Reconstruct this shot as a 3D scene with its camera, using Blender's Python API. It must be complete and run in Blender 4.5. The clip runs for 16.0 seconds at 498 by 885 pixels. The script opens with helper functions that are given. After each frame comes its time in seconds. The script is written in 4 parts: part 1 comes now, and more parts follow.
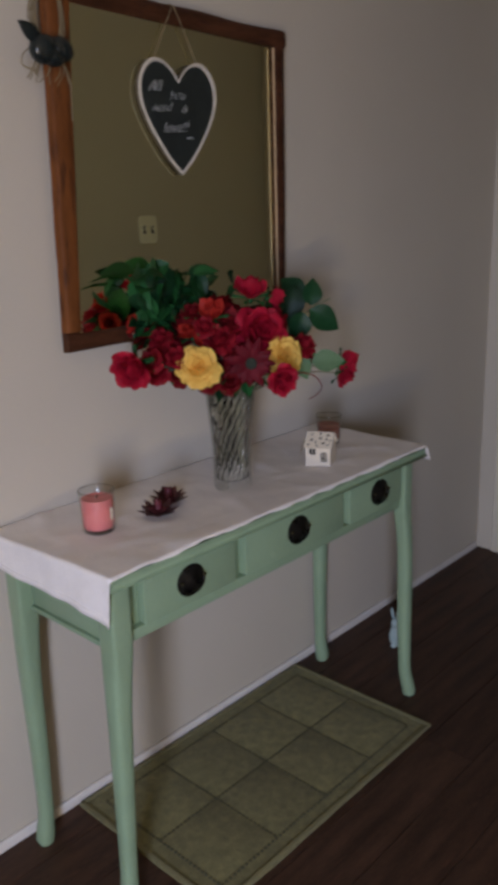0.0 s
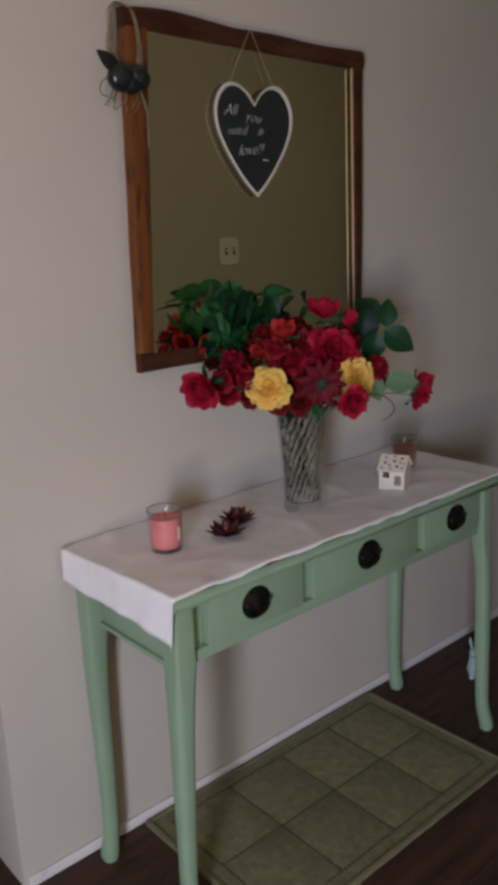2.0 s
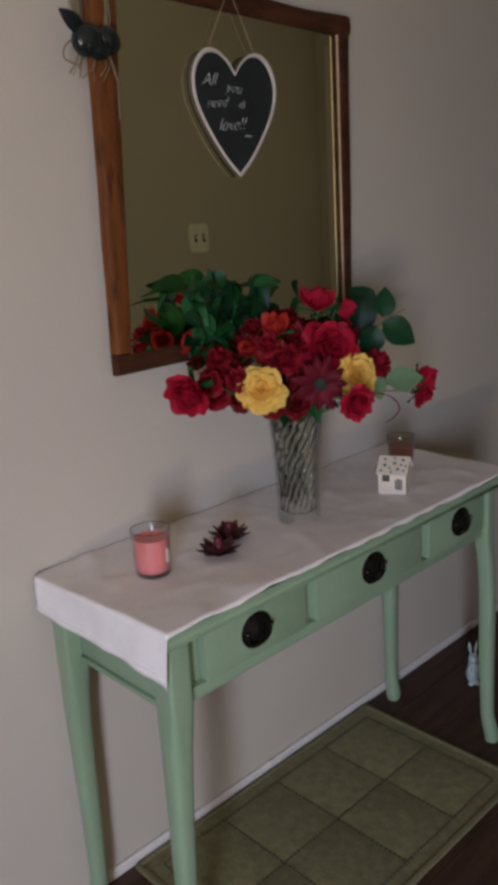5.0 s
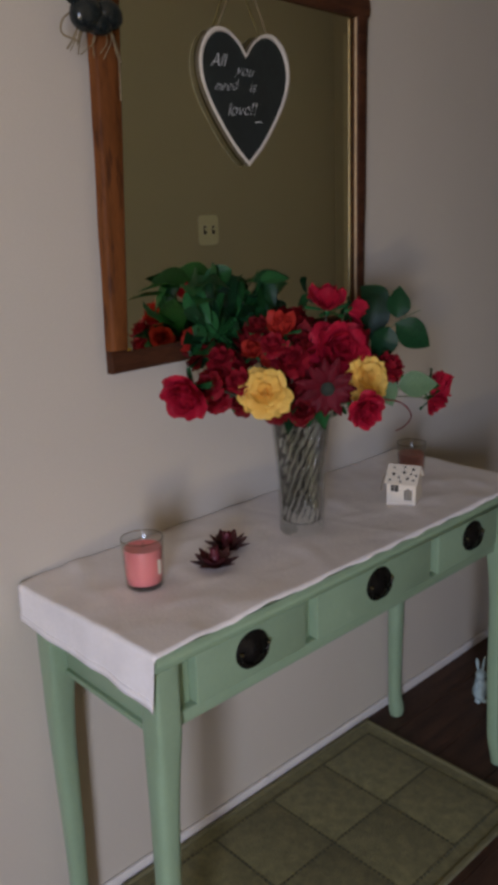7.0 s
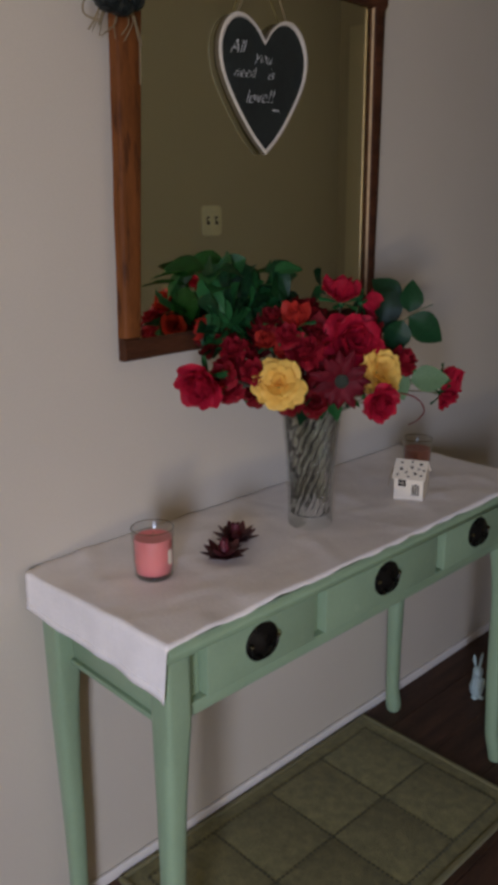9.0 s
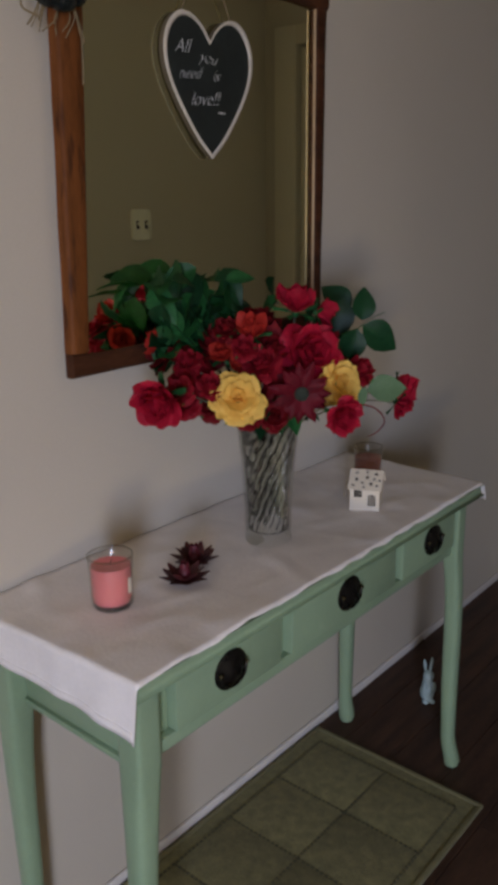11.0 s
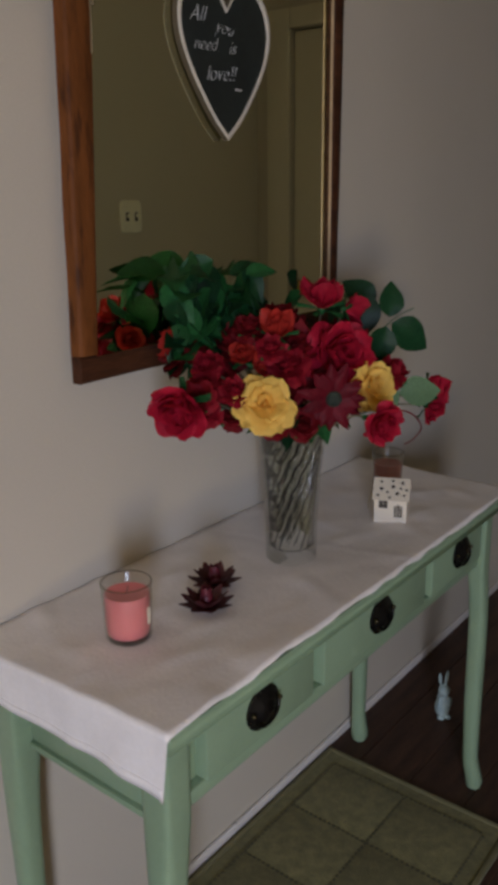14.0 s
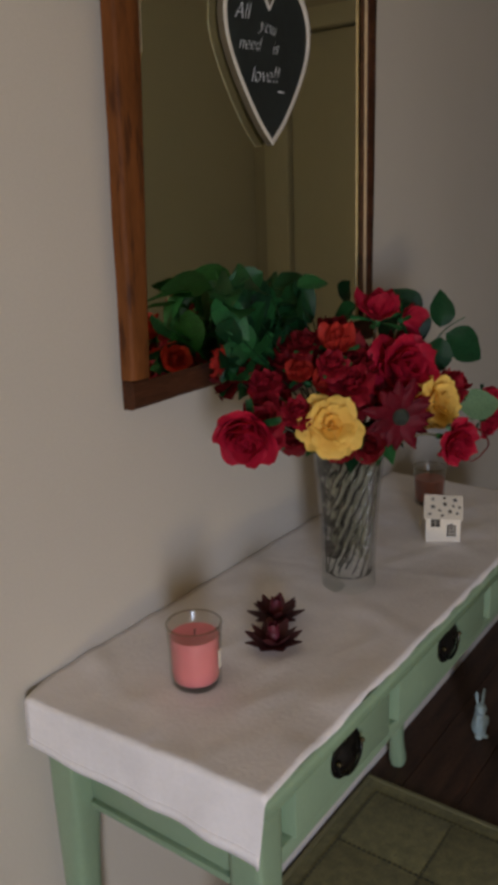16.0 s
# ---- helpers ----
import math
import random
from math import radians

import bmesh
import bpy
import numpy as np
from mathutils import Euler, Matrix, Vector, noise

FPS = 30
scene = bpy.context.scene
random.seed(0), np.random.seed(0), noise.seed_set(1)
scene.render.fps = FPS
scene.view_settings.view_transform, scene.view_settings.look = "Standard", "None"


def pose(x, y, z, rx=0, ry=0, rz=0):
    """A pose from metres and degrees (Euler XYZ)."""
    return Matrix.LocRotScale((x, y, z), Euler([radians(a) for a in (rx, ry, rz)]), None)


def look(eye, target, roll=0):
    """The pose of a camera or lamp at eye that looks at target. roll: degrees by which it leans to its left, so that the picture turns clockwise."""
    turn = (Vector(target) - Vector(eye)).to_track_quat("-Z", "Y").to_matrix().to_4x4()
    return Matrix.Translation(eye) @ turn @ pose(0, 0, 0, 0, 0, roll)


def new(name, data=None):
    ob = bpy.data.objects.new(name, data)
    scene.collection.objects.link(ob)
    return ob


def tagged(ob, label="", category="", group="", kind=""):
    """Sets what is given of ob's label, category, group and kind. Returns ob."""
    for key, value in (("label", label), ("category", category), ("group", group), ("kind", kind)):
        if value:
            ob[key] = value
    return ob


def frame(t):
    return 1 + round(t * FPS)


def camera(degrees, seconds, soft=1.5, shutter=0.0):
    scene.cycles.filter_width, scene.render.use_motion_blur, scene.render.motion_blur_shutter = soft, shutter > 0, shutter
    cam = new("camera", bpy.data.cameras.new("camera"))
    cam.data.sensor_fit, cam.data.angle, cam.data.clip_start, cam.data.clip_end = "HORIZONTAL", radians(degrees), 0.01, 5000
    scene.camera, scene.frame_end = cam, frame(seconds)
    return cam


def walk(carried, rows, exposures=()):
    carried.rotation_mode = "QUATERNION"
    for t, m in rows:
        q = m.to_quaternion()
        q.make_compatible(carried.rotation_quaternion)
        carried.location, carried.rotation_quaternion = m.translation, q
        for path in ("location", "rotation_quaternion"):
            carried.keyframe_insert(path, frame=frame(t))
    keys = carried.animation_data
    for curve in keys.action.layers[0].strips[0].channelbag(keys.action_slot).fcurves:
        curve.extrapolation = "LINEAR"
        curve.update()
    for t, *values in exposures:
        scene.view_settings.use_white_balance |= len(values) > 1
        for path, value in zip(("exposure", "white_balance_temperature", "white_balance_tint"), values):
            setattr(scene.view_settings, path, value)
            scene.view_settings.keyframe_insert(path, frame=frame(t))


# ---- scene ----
cam = camera(34.1, 16.0, soft=5.0, shutter=0.4)
PATH = [
    (0, (1.489, -0.807, 1.394), (0.171, 0.594, 0.846), -1.8),
    (0.5, (1.489, -0.805, 1.404), (0.08, 0.502, 0.849), -1.2),
    (1, (1.501, -0.79, 1.4), (0.051, 0.487, 0.882), -1.7),
    (1.5, (1.513, -0.777, 1.394), (0.044, 0.492, 0.911), -2.1),
    (2, (1.506, -0.77, 1.393), (0.031, 0.487, 0.899), -2.5),
    (2.5, (1.505, -0.761, 1.385), (0.018, 0.478, 0.881), -3.1),
    (3, (1.502, -0.75, 1.385), (0.036, 0.511, 0.872), -3.1),
    (3.5, (1.474, -0.744, 1.377), (0.048, 0.56, 0.862), -2.7),
    (4, (1.413, -0.74, 1.376), (-0.016, 0.556, 0.848), -3.3),
    (4.5, (1.35, -0.734, 1.39), (-0.05, 0.59, 0.854), -4.0),
    (5, (1.332, -0.698, 1.391), (-0.073, 0.624, 0.863), -3.4),
    (7.5, (1.268, -0.619, 1.384), (-0.145, 0.687, 0.836), -1.7),
    (8, (1.268, -0.631, 1.378), (-0.134, 0.685, 0.827), -1.1),
    (8.5, (1.254, -0.647, 1.377), (-0.139, 0.677, 0.823), -0.5),
    (9, (1.234, -0.648, 1.379), (-0.159, 0.676, 0.823), -0.6),
    (9.5, (1.218, -0.635, 1.377), (-0.136, 0.737, 0.845), -0.6),
    (10, (1.191, -0.649, 1.382), (-0.117, 0.765, 0.842), -0.3),
    (12.5, (1.074, -0.647, 1.393), (-0.121, 0.858, 0.839), -1.0),
    (13, (1.054, -0.614, 1.382), (-0.13, 0.901, 0.831), -0.4),
    (13.5, (1.023, -0.587, 1.368), (-0.168, 0.922, 0.815), -0.6),
    (14, (0.984, -0.599, 1.376), (-0.21, 0.903, 0.809), -0.7),
    (14.5, (0.935, -0.615, 1.396), (-0.245, 0.893, 0.822), -0.7),
    (15, (0.9, -0.617, 1.401), (-0.263, 0.913, 0.847), -0.7),
    (15.5, (0.868, -0.619, 1.389), (-0.28, 0.926, 0.847), -1.5),
    (16, (0.824, -0.611, 1.378), (-0.317, 0.937, 0.83), -2.0),
]
walk(cam, [(t, look(eye, target, roll)) for t, eye, target, roll in PATH],
     [(0.0, -0.28, 6850, 8), (5.0, -0.31, 6950, 8), (10.0, -0.39, 7000, 7), (12.5, -0.43, 7000, 6), (16.0, -0.5, 7600, 4)])

# ---- world, daylight through the glazed door, exposure ----
world = bpy.data.worlds.new("world")
scene.world = world
world.use_nodes = True
_sky = world.node_tree.nodes.new("ShaderNodeTexSky")
_sky.sky_type, _sky.sun_disc = "NISHITA", False
_sky.sun_elevation, _sky.sun_rotation = radians(35), radians(120)
_bg = world.node_tree.nodes["Background"]
_bg.inputs["Strength"].default_value = 0.08
world.node_tree.links.new(_sky.outputs["Color"], _bg.inputs["Color"])

GLAZED_X, GLAZED_W, GLAZED_LO, GLAZED_HI, SOUTH = 2.72, 0.62, 0.1, 1.95, -2.6


def daylight(name, z0, z1, aim_at, energy, color, spread):
    """What the window lets in: an area lamp in its opening, turned to where that light goes."""
    lamp = bpy.data.lights.new(name, "AREA")
    lamp.shape, lamp.size, lamp.size_y = "RECTANGLE", GLAZED_W - 0.06, z1 - z0
    lamp.energy, lamp.color, lamp.spread = energy, color, radians(spread)
    ob = new(name, lamp)
    ob.matrix_world = look((GLAZED_X, SOUTH - 0.02, (z0 + z1) / 2), aim_at)


# blue skylight slants down through the glass, light off the sunlit ground goes up to the ceiling
daylight("skylight_in_window", 0.6, 1.8, (0.35, 0.5, 0.12), 42.0, (0.53, 0.635, 1.0), 106)
daylight("ground_light_in_window", 0.2, 0.5, (GLAZED_X, SOUTH + 1, 1.9), 47.0, (1.0, 0.82, 0.57), 180)


# ---- materials ----
def mat(name, base, rough=0.6, metal=0.0, scale=6.0, vary=0.12, fine=90.0, bump=0.08, sheen=0.0, spec=0.5,
        stretch=(1, 1, 1), other=None, amount=0.0, per_object=0.0, depth=0.002, thin=0.0):
    """A surface of one base colour with two scales of variation, grain relief and uneven gloss."""
    m = bpy.data.materials.new(name)
    m.use_nodes = True
    nt = m.node_tree
    N, L = nt.nodes, nt.links
    b = N["Principled BSDF"]
    tc = N.new("ShaderNodeTexCoord")
    mp = N.new("ShaderNodeMapping")
    mp.inputs["Scale"].default_value = stretch
    L.new(tc.outputs["Object"], mp.inputs["Vector"])
    big, small = N.new("ShaderNodeTexNoise"), N.new("ShaderNodeTexNoise")
    for n, s, d in ((big, scale, 4), (small, fine, 3)):
        n.inputs["Scale"].default_value, n.inputs["Detail"].default_value = s, d
        L.new(mp.outputs["Vector"], n.inputs["Vector"])
    add = N.new("ShaderNodeMath")
    add.operation = "MULTIPLY_ADD"
    add.inputs[1].default_value = 0.45
    L.new(small.outputs["Fac"], add.inputs[0])
    L.new(big.outputs["Fac"], add.inputs[2])
    ramp = N.new("ShaderNodeValToRGB")
    lo = [c * (1 - vary) for c in base]
    hi = [min(1, c * (1 + vary)) for c in base]
    ramp.color_ramp.elements[0].position, ramp.color_ramp.elements[1].position = 0.48, 0.98
    ramp.color_ramp.elements[0].color, ramp.color_ramp.elements[1].color = (*lo, 1), (*hi, 1)
    L.new(add.outputs[0], ramp.inputs["Fac"])
    colour = ramp.outputs["Color"]
    if other:
        worn = N.new("ShaderNodeTexNoise")
        worn.inputs["Scale"].default_value, worn.inputs["Detail"].default_value = scale * 2.3, 8
        L.new(mp.outputs["Vector"], worn.inputs["Vector"])
        r2 = N.new("ShaderNodeValToRGB")
        r2.color_ramp.elements[0].position, r2.color_ramp.elements[1].position = 0.72 - amount, 0.78 - amount * 0.6
        L.new(worn.outputs["Fac"], r2.inputs["Fac"])
        mx = N.new("ShaderNodeMix")
        mx.data_type = "RGBA"
        mx.inputs[7].default_value = (*other, 1)
        L.new(r2.outputs["Color"], mx.inputs[0])
        L.new(colour, mx.inputs[6])
        colour = mx.outputs[2]
    if per_object:
        info = N.new("ShaderNodeObjectInfo")
        mr = N.new("ShaderNodeMapRange")
        mr.inputs["To Min"].default_value, mr.inputs["To Max"].default_value = 1 - per_object, 1 + per_object
        L.new(info.outputs["Random"], mr.inputs["Value"])
        hs = N.new("ShaderNodeHueSaturation")
        L.new(mr.outputs[0], hs.inputs["Value"])
        L.new(colour, hs.inputs["Color"])
        colour = hs.outputs["Color"]
    L.new(colour, b.inputs["Base Color"])
    rr = N.new("ShaderNodeMapRange")
    rr.inputs["To Min"].default_value, rr.inputs["To Max"].default_value = max(0.02, rough - 0.08), min(1, rough + 0.08)
    L.new(big.outputs["Fac"], rr.inputs["Value"])
    L.new(rr.outputs[0], b.inputs["Roughness"])
    b.inputs["Metallic"].default_value = metal
    b.inputs["Specular IOR Level"].default_value = spec
    b.inputs["Sheen Weight"].default_value = sheen
    if bump:
        bp = N.new("ShaderNodeBump")
        bp.inputs["Strength"].default_value, bp.inputs["Distance"].default_value = bump, depth
        L.new(small.outputs["Fac"], bp.inputs["Height"])
        L.new(bp.outputs["Normal"], b.inputs["Normal"])
    if thin:
        # light that shines through petals and leaves
        tl, mx2 = N.new("ShaderNodeBsdfTranslucent"), N.new("ShaderNodeMixShader")
        mx2.inputs[0].default_value = thin
        L.new(colour, tl.inputs["Color"])
        L.new(b.outputs[0], mx2.inputs[1])
        L.new(tl.outputs[0], mx2.inputs[2])
        L.new(mx2.outputs[0], N["Material Output"].inputs["Surface"])
    return m


def clear(name, tint, thick, rough=0.0, gloss=0.45):
    """Clear glass: what passes straight, what is bent, and the gloss of its skin."""
    m = bpy.data.materials.new(name)
    m.use_nodes = True
    N, L = m.node_tree.nodes, m.node_tree.links
    N.remove(N["Principled BSDF"])
    tr, gl, sh = N.new("ShaderNodeBsdfTransparent"), N.new("ShaderNodeBsdfRefraction"), N.new("ShaderNodeBsdfGlossy")
    tr.inputs["Color"].default_value = (*tint, 1)
    gl.inputs["Color"].default_value = (*tint, 1)
    gl.inputs["IOR"].default_value, gl.inputs["Roughness"].default_value = 1.46, rough
    sh.inputs["Roughness"].default_value = max(0.03, rough * 1.5)
    a, c, lw = N.new("ShaderNodeMixShader"), N.new("ShaderNodeMixShader"), N.new("ShaderNodeLayerWeight")
    po, mu = N.new("ShaderNodeMath"), N.new("ShaderNodeMath")
    po.operation, mu.operation = "POWER", "MULTIPLY_ADD"
    po.inputs[1].default_value, mu.inputs[1].default_value, mu.inputs[2].default_value = 3.0, gloss, 0.05
    a.inputs[0].default_value = thick
    L.new(lw.outputs["Facing"], po.inputs[0])
    L.new(po.outputs[0], mu.inputs[0])
    L.new(tr.outputs[0], a.inputs[1])
    L.new(gl.outputs[0], a.inputs[2])
    L.new(mu.outputs[0], c.inputs[0])
    L.new(a.outputs[0], c.inputs[1])
    L.new(sh.outputs[0], c.inputs[2])
    L.new(c.outputs[0], N["Material Output"].inputs["Surface"])
    return m


WALL = mat("wall_paint", (0.58, 0.525, 0.435), 0.75, scale=1.3, vary=0.05, fine=240, bump=0.12, depth=0.001)
CEILING = mat("ceiling_paint", (0.74, 0.68, 0.58), 0.85, scale=1.5, vary=0.04, fine=200)
TRIM = mat("trim_paint", (0.74, 0.7, 0.65), 0.45, scale=9, vary=0.07, fine=160, other=(0.4, 0.37, 0.32), amount=0.05)
DOORP = mat("door_paint", (0.74, 0.68, 0.56), 0.5, scale=3, vary=0.05, fine=150, stretch=(1, 1, 0.2))
PLANK = mat("dark_floor_wood", (0.062, 0.031, 0.019), 0.55, spec=0.25, scale=5, vary=0.5, fine=60, bump=0.2, stretch=(6, 0.8, 1),
            other=(0.09, 0.04, 0.025), amount=0.1, per_object=0.08)
GREEN = mat("sage_green_paint", (0.262, 0.37, 0.235), 0.34, scale=8, vary=0.07, fine=120, bump=0.06, other=(0.3, 0.41, 0.265), amount=0.08)
LINEN = mat("white_linen", (0.91, 0.865, 0.83), 0.9, scale=16, vary=0.06, fine=160, bump=0.35, sheen=0.1, depth=0.002)
BLACKM = mat("blackened_metal", (0.018, 0.016, 0.014), 0.28, metal=0.6, scale=30, vary=0.4, fine=200, other=(0.05, 0.04, 0.025), amount=0.06)
POSTM = mat("worn_brass", (0.07, 0.055, 0.03), 0.45, metal=1.0, scale=40, vary=0.3)
BRASS = mat("aged_brass", (0.5, 0.36, 0.15), 0.3, metal=1.0, scale=40, vary=0.2)
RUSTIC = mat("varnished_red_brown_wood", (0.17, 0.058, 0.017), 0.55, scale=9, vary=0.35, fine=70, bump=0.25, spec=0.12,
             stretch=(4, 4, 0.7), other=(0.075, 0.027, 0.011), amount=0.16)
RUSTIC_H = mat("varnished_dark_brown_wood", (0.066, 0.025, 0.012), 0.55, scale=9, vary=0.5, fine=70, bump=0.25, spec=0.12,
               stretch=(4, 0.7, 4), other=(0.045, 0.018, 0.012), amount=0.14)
# frame wood lightened: daylight raking the inner edge is put into the colour
LIT_EDGE = mat("daylit_edge_wood", (0.46, 0.31, 0.18), 0.5, scale=12, vary=0.3, fine=90, stretch=(4, 4, 0.7))
FIBRE = mat("brown_fibreboard", (0.09, 0.068, 0.042), 0.85, scale=20, vary=0.1)
SLATE = mat("chalkboard", (0.014, 0.02, 0.018), 0.7, scale=14, vary=0.35, fine=90)
CHALK = mat("chalk", (0.74, 0.77, 0.77), 0.95, scale=60, vary=0.25, fine=300)
WHITEWOOD = mat("whitewashed_wood", (0.66, 0.61, 0.52), 0.6, scale=18, vary=0.12, fine=140, other=(0.42, 0.36, 0.28), amount=0.04)
TWINE = mat("jute_twine", (0.23, 0.175, 0.095), 0.9, scale=60, vary=0.25, fine=500, bump=0.5)
BLACKG = mat("glossy_black_glaze", (0.012, 0.017, 0.017), 0.22, scale=25, vary=0.3)
WAX = mat("pink_wax", (0.9, 0.26, 0.26), 0.5, scale=25, vary=0.1, fine=120, bump=0.05)
WAXB = mat("terracotta_wax", (0.42, 0.13, 0.09), 0.55, scale=25, vary=0.12)
CARD = mat("cream_plywood", (0.74, 0.66, 0.53), 0.7, scale=20, vary=0.06, fine=180)
CUT = mat("dark_cutout", (0.02, 0.016, 0.013), 0.9, scale=40, vary=0.1, bump=0)
STAR = mat("dried_burgundy_pod", (0.075, 0.012, 0.013), 0.6, scale=40, vary=0.4, fine=200, bump=0.3)
STARC = mat("crimson_pod_heart", (0.13, 0.012, 0.022), 0.55, scale=50, vary=0.3)
MATTING = mat("olive_cotton_mat", (0.185, 0.168, 0.067), 0.95, scale=45, vary=0.3, fine=220, bump=1.0, other=(0.14, 0.128, 0.058), amount=0.14, sheen=0.15, per_object=0.06)
EDGING = mat("mat_edging", (0.215, 0.197, 0.1), 0.95, scale=30, vary=0.12, fine=420, bump=0.6)
STITCH = mat("mat_stitch", (0.1, 0.095, 0.05), 0.95, scale=60, vary=0.2)
PLASTIC = mat("ivory_plastic", (0.86, 0.83, 0.7), 0.35, scale=20, vary=0.04, bump=0)
RABBIT = mat("pale_blue_ceramic", (0.4, 0.52, 0.52), 0.4, scale=40, vary=0.15, other=(0.55, 0.47, 0.42), amount=0.1)
RED = mat("red_petal", (0.48, 0.012, 0.04), 0.6, scale=26, vary=0.3, fine=160, bump=0.15, spec=0.25, thin=0.3)
CRIMSON = mat("crimson_petal", (0.33, 0.01, 0.024), 0.62, scale=26, vary=0.35, fine=160, bump=0.15, spec=0.25, thin=0.3)
DEEP = mat("burgundy_petal", (0.19, 0.006, 0.011), 0.65, scale=26, vary=0.35, fine=160, bump=0.15, spec=0.25, thin=0.3)
ORANGE = mat("coral_petal", (0.52, 0.036, 0.026), 0.6, scale=26, vary=0.25, fine=160, bump=0.15, spec=0.25, thin=0.3)
YELLOW = mat("yellow_petal", (1.0, 0.64, 0.15), 0.6, scale=24, vary=0.08, fine=160, bump=0.15, spec=0.25, thin=0.3)
LEAF = mat("green_leaf", (0.018, 0.1, 0.028), 0.42, scale=22, vary=0.4, fine=130, bump=0.15, spec=0.25, per_object=0.5, thin=0.2)
DARKLEAF = mat("dark_green_leaf", (0.008, 0.042, 0.015), 0.4, scale=22, vary=0.4, fine=130, bump=0.15, spec=0.2, per_object=0.35, thin=0.1)
PALE = mat("grey_green_leaf", (0.11, 0.2, 0.1), 0.5, scale=22, vary=0.2, fine=130, bump=0.15)
STEM = mat("stem_green", (0.15, 0.14, 0.09), 0.6, scale=40, vary=0.5, per_object=0.6)
CENTRE = mat("flower_centre", (0.035, 0.045, 0.03), 0.8, scale=90, vary=0.5, fine=500, bump=0.8)
VASE = clear("cut_glass", (0.99, 0.995, 0.99), 0.85, rough=0.01, gloss=0.8)
SMOOTHGLASS = clear("smooth_glass", (0.97, 0.985, 0.975), 0.12, rough=0.03, gloss=0.6)
TUMBLER = clear("candle_glass", (0.96, 0.965, 0.955), 0.0, rough=0.12, gloss=0.45)
THICKGLASS = clear("thick_glass", (0.8, 0.78, 0.74), 0.0, rough=0.06, gloss=0.4)
PANE = clear("window_glass", (0.97, 0.98, 0.98), 0.0)
SILVER = bpy.data.materials.new("mirror_silver")
SILVER.use_nodes = True
_b = SILVER.node_tree.nodes["Principled BSDF"]
_b.inputs["Base Color"].default_value, _b.inputs["Metallic"].default_value, _b.inputs["Roughness"].default_value = (0.93, 0.945, 0.69, 1), 1.0, 0.0


# ---- mesh helpers ----
def thing(name, x, y, z, label, category, group="", rz=0.0):
    ob = new(name)
    ob.empty_display_size = 0.05
    ob.matrix_basis = pose(x, y, z, 0, 0, rz)
    return tagged(ob, label, category, group)


def part(name, bm, material, parent=None, label="", smooth=None, at=None):
    """Links a bmesh as one mesh object under a thing or part; at: its pose in the parent's space."""
    bmesh.ops.recalc_face_normals(bm, faces=bm.faces)
    me = bpy.data.meshes.new(name)
    bm.to_mesh(me)
    bm.free()
    me.materials.append(material)
    if smooth is not None:
        me.shade_smooth()
        if smooth:
            me.set_sharp_from_angle(angle=radians(smooth))
    ob = new(name, me)
    if at is not None:
        ob.matrix_basis = at
    if parent:
        ob.parent = parent
    return tagged(ob, label)


def solid(name, bm, material, label, category="", kind="structure", smooth=None):
    return tagged(part(name, bm, material, None, "", smooth), label, category, "", kind)


def block(bm, lo, hi, bevel=0.0, seg=2):
    m = Matrix.LocRotScale([(a + b) / 2 for a, b in zip(lo, hi)], None, [b - a for a, b in zip(lo, hi)])
    r = bmesh.ops.create_cube(bm, size=1, matrix=m)
    if bevel:
        es = list({e for v in r["verts"] for e in v.link_edges})
        bmesh.ops.bevel(bm, geom=es, offset=bevel, segments=seg, affect="EDGES", profile=0.6)
    return bm


def B(lo, hi, bevel=0.0, seg=2):
    return block(bmesh.new(), lo, hi, bevel, seg)


def rings(bm, loops, close=True, cap=True):
    """Skins a row of point loops of equal length."""
    vs = [[bm.verts.new(p) for p in loop] for loop in loops]
    n = len(loops[0])
    for a, b in zip(vs, vs[1:]):
        for i in range(n if close else n - 1):
            j = (i + 1) % n
            bm.faces.new((a[i], a[j], b[j], b[i]))
    if cap and close:
        bm.faces.new(vs[0][::-1])
        bm.faces.new(vs[-1])
    return bm


def lathe(bm, profile, seg=32, wave=None):
    """Turns (radius, height) pairs about z; wave(angle, height) scales the radius."""
    loops = []
    for r, z in profile:
        loops.append([Vector((max(r, 1e-4) * (wave(k / seg * 2 * math.pi, z) if wave else 1) * math.cos(k / seg * 2 * math.pi),
                              max(r, 1e-4) * (wave(k / seg * 2 * math.pi, z) if wave else 1) * math.sin(k / seg * 2 * math.pi), z)) for k in range(seg)])
    return rings(bm, loops)


def smooth_line(points, n=8):
    """A soft curve through the points."""
    p = [Vector(q) for q in points]
    p = [p[0] * 2 - p[1]] + p + [p[-1] * 2 - p[-2]]
    out = []
    for i in range(1, len(p) - 2):
        for k in range(n):
            t = k / n
            out.append(0.5 * ((2 * p[i]) + (p[i + 1] - p[i - 1]) * t + (2 * p[i - 1] - 5 * p[i] + 4 * p[i + 1] - p[i + 2]) * t * t
                              + (3 * p[i] - p[i - 1] - 3 * p[i + 1] + p[i + 2]) * t ** 3))
    return out + [p[-2]]


def tube(bm, points, r, seg=6, r_end=None):
    loops = []
    side = Vector((0.31, 0.83, 0.47)).normalized()
    for i, p in enumerate(points):
        d = (points[min(i + 1, len(points) - 1)] - points[max(i - 1, 0)]).normalized()
        a = (side - d * side.dot(d)).normalized()
        side, b = a, d.cross(a)
        q = r if r_end is None else r + (r_end - r) * i / (len(points) - 1)
        loops.append([p + q * (a * math.cos(k / seg * 2 * math.pi) + b * math.sin(k / seg * 2 * math.pi)) for k in range(seg)])
    return rings(bm, loops)


